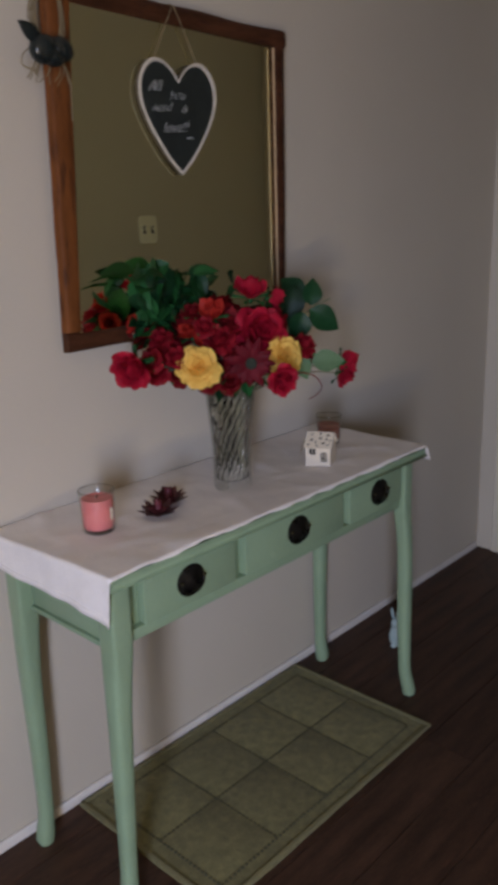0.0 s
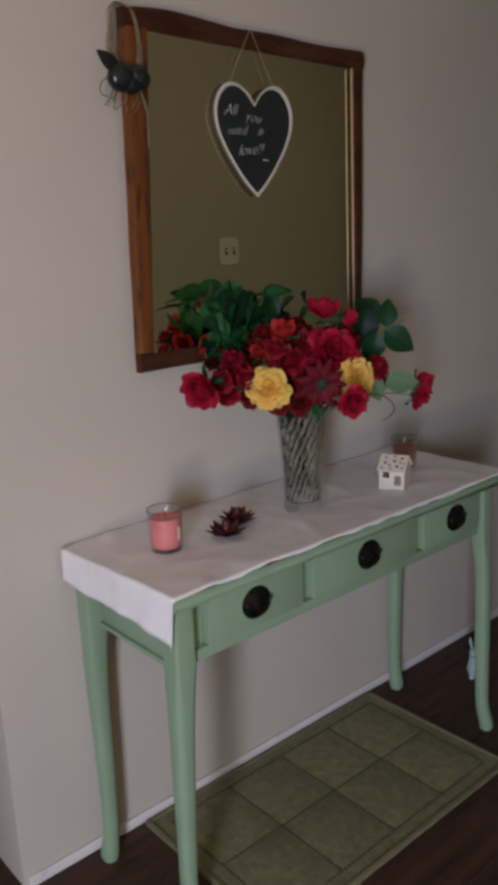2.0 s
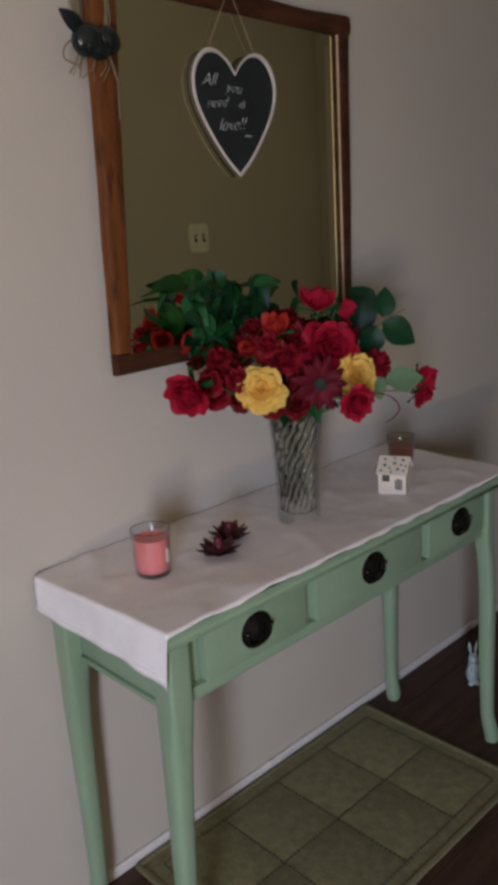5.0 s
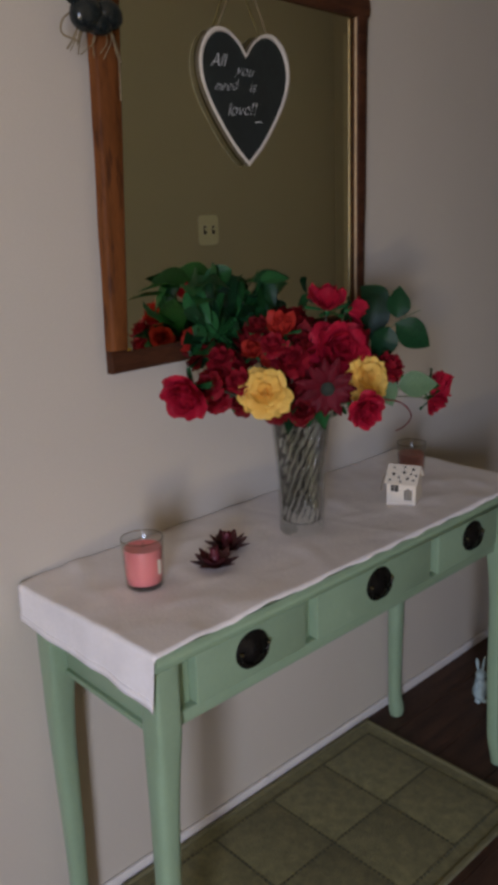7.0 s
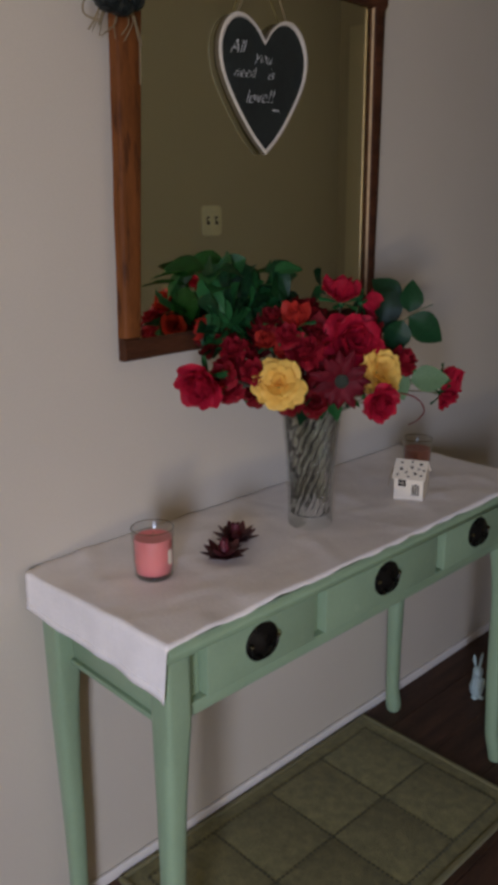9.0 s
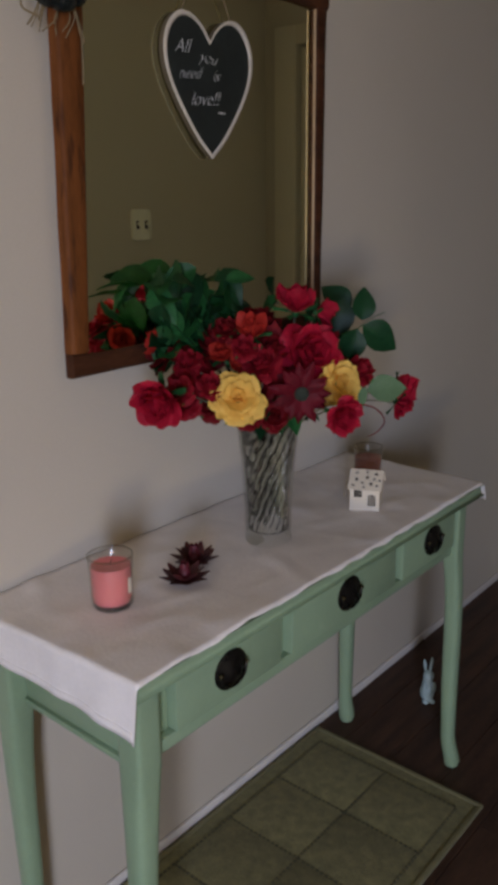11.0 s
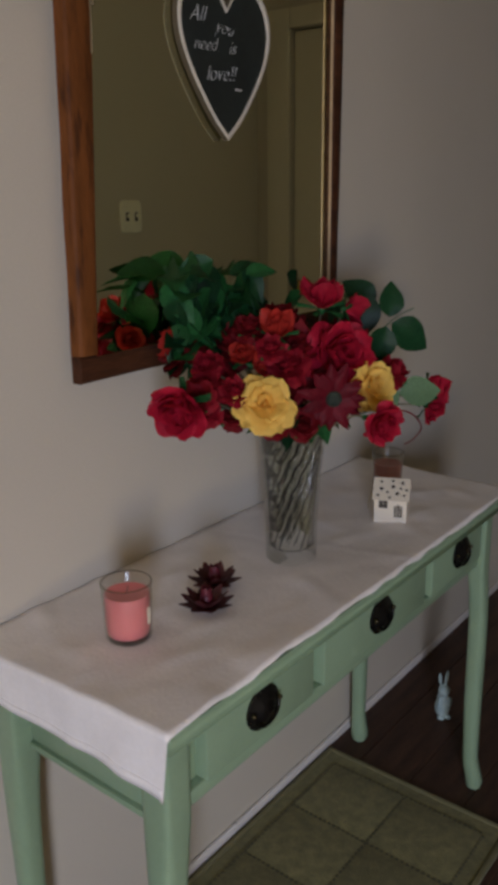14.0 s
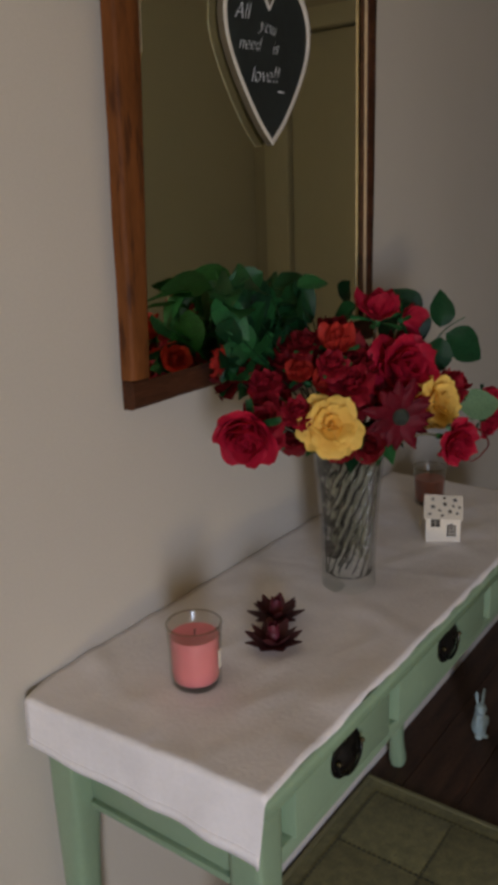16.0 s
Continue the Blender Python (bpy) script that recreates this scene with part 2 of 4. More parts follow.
def ellipsoid(bm, c, r, m=None, seg=16):
    mm = Matrix.Translation(c) @ (m or Matrix()) @ Matrix.Diagonal((*r, 1))
    bmesh.ops.create_uvsphere(bm, u_segments=seg, v_segments=max(6, seg * 2 // 3), radius=1, matrix=mm)
    return bm


def aim(direction, roll=0.0):
    """A turn that takes z to the direction."""
    return Vector(direction).to_track_quat("Z", "Y").to_matrix().to_4x4() @ Matrix.Rotation(roll, 4, "Z")


# ---- the large structure ----
NORTH, EAST, H, MOUTH = 2.165, 1.11, 2.5, 0.48
solid("wall_west", B((-0.14, -0.2, 0), (0, NORTH + 0.14, H), 0.004), WALL, "beige painted hallway wall with a mirror and a table against it", "wall", smooth=30)
solid("wall_return", B((-1.3, -0.2, 0), (-0.141, -0.06, H)), WALL, "beige painted wall round the corner of the hallway", "wall")
solid("wall_east", B((EAST, MOUTH, 0), (EAST + 0.14, NORTH + 0.14, H), 0.004), WALL, "beige painted wall facing the mirror, with a light switch", "wall", smooth=30)
solid("wall_middle", B((EAST + 0.141, MOUTH, 0), (3.6, MOUTH + 0.14, H)), WALL, "beige painted wall beside the hallway's mouth", "wall")
solid("wall_far_west", B((-1.44, SOUTH, 0), (-1.3, -0.06, H)), WALL, "beige painted side wall of the entrance", "wall")
solid("wall_far_east", B((3.6, SOUTH, 0), (3.74, MOUTH + 0.14, H)), WALL, "beige painted side wall of the entrance", "wall")
DX0, DX1, DTOP = 0.17, 0.955, 1.995
bm = bmesh.new()
block(bm, (0.0, NORTH, 0), (DX0, NORTH + 0.14, H))
block(bm, (DX1, NORTH, 0), (EAST, NORTH + 0.14, H))
block(bm, (DX0, NORTH, DTOP), (DX1, NORTH + 0.14, H))
solid("wall_north", bm, WALL, "beige painted end wall round a door", "wall")
gx0, gx1 = GLAZED_X - GLAZED_W / 2, GLAZED_X + GLAZED_W / 2
bm = bmesh.new()
block(bm, (-1.44, SOUTH - 0.14, 0), (gx0, SOUTH, H))
block(bm, (gx1, SOUTH - 0.14, 0), (3.74, SOUTH, H))
block(bm, (gx0, SOUTH - 0.14, GLAZED_HI), (gx1, SOUTH, H))
block(bm, (gx0, SOUTH - 0.14, 0), (gx1, SOUTH, GLAZED_LO))
solid("wall_south", bm, WALL, "beige painted wall round a tall window", "wall")
bm = bmesh.new()
for x0, x1, y1 in ((-1.44, -0.14, -0.06), (-0.14, EAST + 0.14, NORTH + 0.14), (EAST + 0.14, 3.74, MOUTH + 0.14)):
    block(bm, (x0, SOUTH - 0.14, H), (x1, y1, H + 0.1))
solid("ceiling", bm, CEILING, "plain off-white painted ceiling", "ceiling")
solid("ground", B((-60, -60, -0.3), (60, 60, -0.2)), mat("ground_soil", (0.12, 0.11, 0.08), 0.95, scale=0.7, vary=0.3), "bare ground outside the house", "ground")

win = thing("window_1", GLAZED_X, SOUTH - 0.07, GLAZED_LO, "tall white-framed window letting in daylight", "window")
win["kind"] = "structure"
w2, wh = GLAZED_W / 2, GLAZED_HI - GLAZED_LO
for lo, hi in (((-w2, -0.03, 0), (-w2 + 0.03, 0.03, wh)), ((w2 - 0.03, -0.03, 0), (w2, 0.03, wh)),
               ((-w2 + 0.03, -0.03, 0), (w2 - 0.03, 0.03, 0.03)), ((-w2 + 0.03, -0.03, wh - 0.03), (w2 - 0.03, 0.03, wh))):
    part("window_frame", B(lo, hi), TRIM, win)
_p = part("pane", B((-w2 + 0.03, -0.003, 0.03), (w2 - 0.03, 0.003, wh - 0.03)), PANE, win)
_p.visible_shadow = False

door = thing("door_1", DX0, NORTH + 0.02, 0, "closed cream painted flush door with a brass knob", "door")
door["kind"] = "structure"
part("door_leaf", B((0.005, 0, 0.008), (DX1 - DX0 - 0.005, 0.04, DTOP - 0.006), 0.003), DOORP, door, smooth=30)
knob = part("door_knob", lathe(bmesh.new(), [(0.0, 0), (0.032, 0.0), (0.032, 0.004), (0.012, 0.008), (0.011, 0.03), (0.022, 0.036), (0.029, 0.05), (0.026, 0.062), (0.012, 0.068), (0, 0.069)], 24),
            BRASS, door, "round brass door knob", smooth=40, at=pose(0.895 - DX0, -0.001, 1.05, 90))
for lo, hi in (((DX1 + 0.002, NORTH - 0.014, 0), (DX1 + 0.1, NORTH - 0.001, DTOP + 0.07)), ((DX0 - 0.1, NORTH - 0.014, 0), (DX0 - 0.002, NORTH - 0.001, DTOP + 0.07)),
               ((DX0 - 0.001, NORTH - 0.014, DTOP + 0.002), (DX1 + 0.001, NORTH - 0.001, DTOP + 0.07))):
    solid("trim_door", B(lo, hi, 0.003), DOORP, "cream painted door casing", "trim", smooth=30)


def skirting(lo, hi):
    solid("baseboard", B(lo, hi, 0.004), TRIM, "thin white painted baseboard, scuffed", "baseboard", smooth=30)


skirting((0.001, -0.19, 0.0), (0.009, NORTH - 0.016, 0.028))
skirting((EAST - 0.013, MOUTH + 0.01, 0.0), (EAST - 0.001, NORTH - 0.016, 0.028))


# ---- console table ----
def superloop(cx, cy, z, a, n=16, p=3.2):
    out = []
    for k in range(n):
        t = (k + 0.5) / n * 2 * math.pi
        c, s = math.cos(t), math.sin(t)
        out.append(Vector((cx + a * math.copysign(abs(c) ** (2 / p), c), cy + a * math.copysign(abs(s) ** (2 / p), s), z)))
    return out


TOP = 0.762
# foot of the block, way it bows out, splay of the foot, half width of the block
LEGS = [(0.346, 0.022, 1, -1, 0.002, 0.02, 0.0245), (0.351, 1.012, 1, 1, 0.008, 0.024, 0.0195), (0.052, 0.005, 0, -1, 0, 0.006, 0.0245), (0.052, 1.022, 0, 1, 0, 0.002, 0.0245)]
table = thing("console_table", 0.0, 0.0, 0.0, "sage green painted wooden console table with three drawers", "table")


def cabriole(cx, cy, sx, sy, out_x, out_y, block_a):
    bm = bmesh.new()
    loops = []
    for z, o, a, p in ((0.738, 0, 0.0245, 8), (0.6, 0, 0.0245, 7), (0.575, 0, 0.0245, 5), (0.53, 0.002, 0.0238, 3.6), (0.46, 0.003, 0.0222, 3), (0.36, 0.002, 0.0205, 2.8), (0.24, 0, 0.019, 2.6),
                       (0.14, 0, 0.0175, 2.5), (0.085, 0.0, 0.0172, 2.4), (0.055, 0.003, 0.0185, 2.3), (0.03, 0.007, 0.021, 2.2), (0.012, 0.009, 0.021, 2.2), (0.0, 0.008, 0.017, 2.2)):
        k = max(0, (0.6 - z) / 0.6) ** 0.8
        loops.append(superloop(cx + sx * (o + out_x * k), cy + sy * (o + out_y * k), z, min(a, block_a), 20, p))
    return rings(bm, loops)


for leg_at in LEGS:
    part("leg", cabriole(*leg_at), GREEN, table, smooth=40)
# top: slightly out of square, with a moulded edge
bm = bmesh.new()
outline = [(0.017, -0.021), (0.383, -0.005), (0.387, 1.062), (0.007, 1.07)]
loops = []
for z, grow in ((0.738, -0.008), (0.741, -0.003), (0.748, 0.0), (0.757, 0.0), (0.7605, -0.002), (TOP, -0.005)):
    cx, cy = 0.2, 0.52
    loops.append([Vector((x + math.copysign(grow, x - cx), y + math.copysign(grow, y - cy), z)) for x, y in outline])
part("tabletop", rings(bm, loops), GREEN, table, smooth=50)
part("side_apron", B((0.077, 0.012, 0.608), (0.321, 0.03, 0.7375), 0.002), GREEN, table, smooth=30)
part("side_rail", B((0.077, 0.005, 0.596), (0.321, 0.034, 0.6075), 0.005), GREEN, table, smooth=40)
part("side_apron", B((0.077, 1.005, 0.624), (0.331, 1.021, 0.7375), 0.002), GREEN, table, smooth=30)
part("back_apron", B((0.04, 0.044, 0.624), (0.056, 0.988, 0.7375), 0.002), GREEN, table, smooth=30)
part("front_rail", B((0.32, 0.0475, 0.602), (0.357, 0.993, 0.6265), 0.0035), GREEN, table, smooth=40)
part("top_rail", B((0.32, 0.0475, 0.7345), (0.3485, 0.993, 0.7375), 0.001), GREEN, table)
for y0, y1 in ((0.0475, 0.082), (0.338, 0.368), (0.722, 0.75), (0.986, 0.993)):
    part("stile", B((0.31, y0, 0.6268), (0.3435, y1, 0.734), 0.001), GREEN, table, smooth=40)


def pull(parent, y, z):
    """Oval backplate, two posts and a drop handle."""
    bm = bmesh.new()
    lathe(bm, [(0.0, 0), (1.0, 0), (1.0, 0.0025), (0.93, 0.0045), (0.8, 0.0045), (0.7, 0.006), (0.4, 0.011), (0.15, 0.0125), (0.0, 0.0125)], 32)
    for v in bm.verts:
        v.co = Vector((v.co.z, v.co.x * 0.037, v.co.y * 0.034))
    plate = part("backplate", bm, BLACKM, parent, "blackened oval drawer pull", smooth=45, at=pose(0.3647, y, z))
    bm = bmesh.new()
    arc = [Vector((0.008 + 0.003 * math.sin(math.pi * k / 14), 0.031 * math.cos(math.pi * k / 14), 0.003 - 0.027 * math.sin(math.pi * k / 14))) for k in range(15)]
    tube(bm, arc, 0.0026, 8)
    part("bail", bm, BLACKM, plate, smooth=60)
    for s in (-1, 1):
        part("post", ellipsoid(bmesh.new(), (0.009, s * 0.031, 0.004), (0.005, 0.004, 0.004), seg=10), POSTM, plate, "worn brass post", smooth=60)


for y0, y1, ky in ((0.0825, 0.3375, 0.203), (0.3685, 0.7215, 0.545), (0.7505, 0.9855, 0.877)):
    d = part("drawer", B((0.1, y0 + 0.006, 0.634), (0.346, y1 - 0.006, 0.722), 0.001), GREEN, table)
    bm = B((0.338, y0 + 0.0001, 0.628), (0.3645, y1 - 0.0001, 0.7315), 0.003)
    part("drawer_front", bm, GREEN, d, smooth=30)
    pull(d, ky, 0.68)


# ---- table runner ----
def runner(first=None, last=None, lift=0.0):
    """The cloth, or the rows first to last of it, lifted off the rest."""
    bm = bmesh.new()
    nu, left_n, mid_n, right_n = 56, 18, 130, 8
    grid = []
    for j in range(-left_n if first is None else first, (mid_n + right_n if last is None else last) + 1):
        row = []
        for i in range(nu + 1):
            u = 1 - (1 - i / nu) ** 1.5
            s = min(max(j / mid_n, 0), 1)
            y = 0.0
            x0 = 0.0014 + 0.001 * noise.noise((s * 9, 3, 0))
            x0 += 0.013 * max(0, 1 - s / 0.05) ** 2
            x1 = 0.39 + 0.004 * noise.noise((s * 7, 0, 1)) + 0.003 * noise.noise((s * 26, 2, 1))
            x = x0 + (x1 - x0) * u
            ya, yb = -0.027 + 0.022 * (x / 0.38), 1.0685 - 0.006 * (x / 0.38)
            y = ya + (yb - ya) * s
            z = TOP + 0.003 + 0.0018 * (noise.noise((x * 9, y * 6, 4)) + 0.5) + 0.006 * max(0, noise.noise((x * 6 + y * 16, y * 4 - x * 9, 9))) ** 1.5 + 0.003 * max(0, noise.noise((x * 22 - y * 5, y * 9, 5))) ** 1.5 + 0.0012 * max(0, 1 - abs(y - 0.56 - 0.3 * (x - 0.2)) / 0.006)
            over = max(0, x - 0.3845)
            x -= over - 0.004 * min(1, over / 0.005)
            z -= 0.85 * over
            if j < 0:
                s_ = (-j / left_n) ** 1.5
                drop = 0.071 + 0.025 * u + 0.004 * max(0, u - 0.85) / 0.15
                run, rad = drop * s_, 0.006
                a = min(run / rad, math.pi / 2)
                y -= 0.002 + rad * math.sin(a) + 0.007 * s_ * (noise.noise((x * 14, 5, 2)) + 0.25)
                z -= rad * (1 - math.cos(a)) + max(0, run - rad * math.pi / 2)
                x -= 0.012 * max(0, u - 0.7) / 0.3 * s_
            if j > mid_n:
                d = (j - mid_n) / right_n
                y += 0.004 + 0.022 * d
                z -= 0.045 * d * d * (0.6 + 0.4 * u)
            row.append(bm.verts.new((x, y - lift, z)))
        grid.append(row)
    for a, b in zip(grid, grid[1:]):
        for i in range(nu):
            bm.faces.new((a[i], a[i + 1], b[i + 1], b[i]))
    return bm


cloth = solid("table_runner", runner(), LINEN, "white linen runner on the table, hanging over one end", "tablecloth", "", smooth=0)
md = cloth.modifiers.new("thick", "SOLIDIFY")
md.thickness, md.offset = 0.0016, 1
hem = part("hem", runner(-18, -16, 0.0018), LINEN, cloth, "folded and stitched hem", smooth=0)
md = hem.modifiers.new("thick", "SOLIDIFY")
md.thickness, md.offset = 0.001, 1

# ---- mirror ----
mirror = thing("wall_mirror", 0.0, 0.527, 1.12, "wall mirror in a rustic varnished brown wood frame", "mirror", rz=0.3)


def stile(name, corners, x0, x1, material, wavy=0.0, n=24, along="z"):
    """A board between two edges; each edge from (y, z) to (y, z)."""
    (a0, a1), (b0, b1) = corners
    bm = bmesh.new()
    loops = []
    for k in range(n + 1):
        t = k / n
        p = [a0[i] + (a1[i] - a0[i]) * t for i in (0, 1)]
        q = [b0[i] + (b1[i] - b0[i]) * t for i in (0, 1)]
        w = wavy * noise.noise((t * 5, a0[0] * 10, 2))
        q = [q[0] + (w if along == "z" else 0), q[1] + (w if along == "y" else 0)]
        e = 0.006
        dy, dz = q[0] - p[0], q[1] - p[1]
        L = math.hypot(dy, dz)
        uy, uz = dy / L * e, dz / L * e
        loops.append([Vector((x0, p[0], p[1])), Vector((x1 - e, p[0], p[1])), Vector((x1 - 0.002, p[0] + uy * 0.4, p[1] + uz * 0.4)), Vector((x1, p[0] + uy, p[1] + uz)),
                      Vector((x1 + 0.0006, (p[0] + q[0]) / 2, (p[1] + q[1]) / 2)),
                      Vector((x1, q[0] - uy, q[1] - uz)), Vector((x1 - 0.002, q[0] - uy * 0.4, q[1] - uz * 0.4)), Vector((x1 - e, q[0], q[1])), Vector((x0, q[0], q[1]))])
    return part(name, rings(bm, loops), material, mirror, smooth=40)


# inner edge first, then outer edge, in metres from the frame's middle foot
stile("left_stile", (((-0.306, 0.037), (-0.268, 0.677)), ((-0.344, 0.037), (-0.325, 0.712))), 0.02, 0.042, RUSTIC, 0.003)
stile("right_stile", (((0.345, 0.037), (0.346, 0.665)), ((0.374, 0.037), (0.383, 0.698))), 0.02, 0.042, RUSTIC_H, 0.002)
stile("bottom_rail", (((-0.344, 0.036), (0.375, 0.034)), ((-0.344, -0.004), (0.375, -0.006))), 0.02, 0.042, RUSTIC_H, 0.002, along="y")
bm = bmesh.new()
loops = []
for k in range(41):
    t = k / 40
    y = -0.327 + 0.712 * t
    top = 0.717 + 0.008 * math.sin(min(1, t * 2.4) * math.pi) - 0.012 * t + 0.002 * math.sin(t * 14)
    low = 0.678 - 0.012 * t
    e = 0.006
    loops.append([Vector((0.02, y, low)), Vector((0.038, y, low)), Vector((0.0435, y, low + e)), Vector((0.0445, y, (low + top) / 2)), Vector((0.0425, y, top - e)), Vector((0.037, y, top)), Vector((0.02, y, top))])
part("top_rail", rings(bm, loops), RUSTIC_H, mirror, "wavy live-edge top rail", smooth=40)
part("mirror_glass", B((-0.005, -0.33, 0.02), (0.005, 0.33, 0.685)), SILVER, mirror, "clear silvered mirror glass", at=pose(0.029, 0.02, 0, 0, 0, 0.95))
part("backing_board", B((0.006, -0.3, 0.03), (0.0195, 0.33, 0.67)), FIBRE, mirror, "brown board behind the glass")
# added thin strip, its pale colour paints the right stile's daylit inner side
part("daylit_inner_edge", B((0.035, 0.3415, 0.038), (0.0405, 0.3445, 0.664), 0.001), LIT_EDGE, mirror, "inner edge of the frame, coloured pale as daylight strikes it")

# ---- heart chalkboard ----
heart = thing("heart_sign", 0.0465, 0.53, 1.477, "heart-shaped chalkboard sign with white rim hung on twine", "sign")


HALF = [(0.0, 0.2), (0.02, 0.224), (0.047, 0.24), (0.077, 0.24), (0.102, 0.221), (0.116, 0.19), (0.115, 0.156), (0.101, 0.12), (0.073, 0.077), (0.036, 0.032), (0.0, 0.0)]


def heart_loop(scale=1.0):
    """The outline, one half mirrored; a scale below one draws it in towards its middle."""
    right = smooth_line([(0, y, z) for y, z in HALF], 4)
    pts = right + [Vector((0, -p.y, p.z)) for p in right[-2:0:-1]]
    c = Vector((0, 0, 0.128))
    return [c + (p - c) * scale for p in pts]


bm = bmesh.new()
o, i_ = heart_loop(), heart_loop(0.932)
rings(bm, [[p + Vector((x, 0, 0)) for p in lp] for lp, x in ((o, 0.0041), (o, 0.0048), ([a.lerp(b, 0.2) for a, b in zip(o, i_)], 0.006), ([a.lerp(b, 0.8) for a, b in zip(o, i_)], 0.006), (i_, 0.004), (i_, -0.006))], cap=False)
part("rim", bm, WHITEWOOD, heart, "white painted wooden rim", smooth=50)
bm = bmesh.new()
ic = heart_loop(0.936)
rings(bm, [[p + Vector((x, 0, 0)) for p in ic] for x in (0.0003, 0.0024)])
part("board", bm, SLATE, heart, "black chalkboard face")

bm = bmesh.new()
rings(bm, [[p + Vector((x, 0, 0)) for p in heart_loop(q)] for x, q in ((-0.0085, 0.985), (-0.0075, 0.998), (0.0, 0.998))])
rings(bm, [[p + Vector((x, 0, 0)) for p in heart_loop(q)] for x, q in ((0.0, 0.998), (0.004, 0.998), (0.004, 0.945), (0.0, 0.945))], cap=False)
part("back_panel", bm, FIBRE, heart, "bare brown wooden back and edge")


def chalk(text, y, z, size, turn=0.0):
    cu = bpy.data.curves.new("chalk", "FONT")
    cu.body, cu.size, cu.shear, cu.extrude, cu.align_x, cu.offset = text, size, 0.5, 0.0003, "CENTER", -0.0009
    tmp = bpy.data.objects.new("chalk", cu)
    me = bpy.data.meshes.new_from_object(tmp)
    bpy.data.objects.remove(tmp)
    me.materials.append(CHALK)
    ob = new("chalk_writing", me)
    ob.parent = heart
    ob.matrix_basis = pose(0.0029, y, z, 90, 0, 90) @ pose(0, 0, 0, 0, 0, turn)
    return ob


for text, y, z, size, turn in (("All", -0.071, 0.174, 0.034, 4), ("you", -0.006, 0.163, 0.03, -4), ("need", -0.054, 0.134, 0.029, 4), ("is", 0.014, 0.135, 0.03, 2), ("love!!", -0.016, 0.092, 0.034, 4)):
    chalk(text, y, z, size, turn)
bm = bmesh.new()
tube(bm, [Vector((0.0034, 0.02 + 0.0022 * k, 0.081 + 0.0016 * (k % 2))) for k in range(9)], 0.0008, 5)
part("chalk_flourish", bm, CHALK, heart)
bm = bmesh.new()
for a, b in (((-0.004, -0.066, 0.238), (-0.002, -0.002, 0.352)), ((-0.004, 0.066, 0.238), (-0.002, 0.002, 0.352))):
    tube(bm, smooth_line([a, tuple((p + q) / 2 + w for p, q, w in zip(a, b, (0.001, 0, 0.001))), b], 6), 0.0013, 6)
tube(bm, smooth_line([(-0.002, -0.002, 0.352), (-0.014, 0.0, 0.3565), (-0.034, 0.0, 0.3575), (-0.047, 0.0, 0.355)], 6), 0.0013, 6)
part("twine", bm, TWINE, heart, "jute hanging twine", smooth=60)

# ---- black ornament tied to the mirror's corner ----
orn = thing("hanging_ornament", 0.054, 0.188, 1.693, "glossy black ornament tied with jute twine to the frame", "ornament")
bm = bmesh.new()
ellipsoid(bm, (0.012, -0.016, 0.008), (0.02, 0.031, 0.027), Matrix.Rotation(0.35, 4, "X"))
ellipsoid(bm, (0.012, 0.024, 0.012), (0.019, 0.027, 0.022), Matrix.Rotation(-0.5, 4, "X"))
ellipsoid(bm, (0.012, 0.004, -0.004), (0.017, 0.026, 0.018))
part("body", bm, BLACKG, orn, smooth=0)
bm = bmesh.new()
loops = []
for k in range(11):
    t = k / 10
    w = 0.0165 * math.sin(math.pi * min(1, t * 0.93 + 0.07)) ** 0.7 * (1 - 0.35 * t) + 0.0006
    c = Vector((0.012 + 0.006 * t, -0.02 - 0.05 * t, 0.02 + 0.03 * t))
    up = Vector((0.15, 0.5, 0.85)).normalized()
    loops.append([c + up * w, c + Vector((0.003, 0, 0)), c - up * w, c - Vector((0.003, 0, 0))])
part("pointed_leaf", rings(bm, loops), BLACKG, orn, smooth=60)
def strand(points, r):
    part("twine_strand", tube(bmesh.new(), points, r, 5), TWINE, orn, "frayed jute twine", smooth=60)


for pts in ([(0.002, -0.02, 0.02), (-0.004, -0.016, 0.08), (-0.01, -0.004, 0.137), (-0.02, 0.018, 0.148), (-0.012, 0.036, 0.13), (-0.006, 0.04, 0.08), (0.0, 0.03, 0.028)],
            [(0.002, -0.024, 0.02), (-0.005, -0.02, 0.07), (-0.014, -0.006, 0.141), (-0.03, 0.02, 0.151), (-0.012, 0.041, 0.128), (-0.004, 0.047, 0.06), (0.0, 0.034, 0.02)],
            [(0.004, 0.03, -0.012), (0.0, 0.044, -0.03), (0.002, 0.05, -0.055), (0.004, 0.042, -0.044), (0.006, 0.034, -0.016)],
            [(0.002, 0.034, -0.01), (-0.004, 0.05, -0.04), (-0.006, 0.05, -0.115)],
            [(0.002, -0.03, -0.012), (-0.006, -0.036, -0.03), (-0.01, -0.044, -0.042)],
            [(0.004, -0.026, -0.016), (0.0, -0.03, -0.034), (-0.004, -0.026, -0.03), (0.002, -0.02, -0.014)],
            [(0.0, -0.036, 0.012), (-0.008, -0.05, -0.002), (-0.01, -0.05, -0.02), (0.0, -0.03, -0.03)]):
    strand(smooth_line(pts, 6), 0.0017)
rr = random.Random(6)
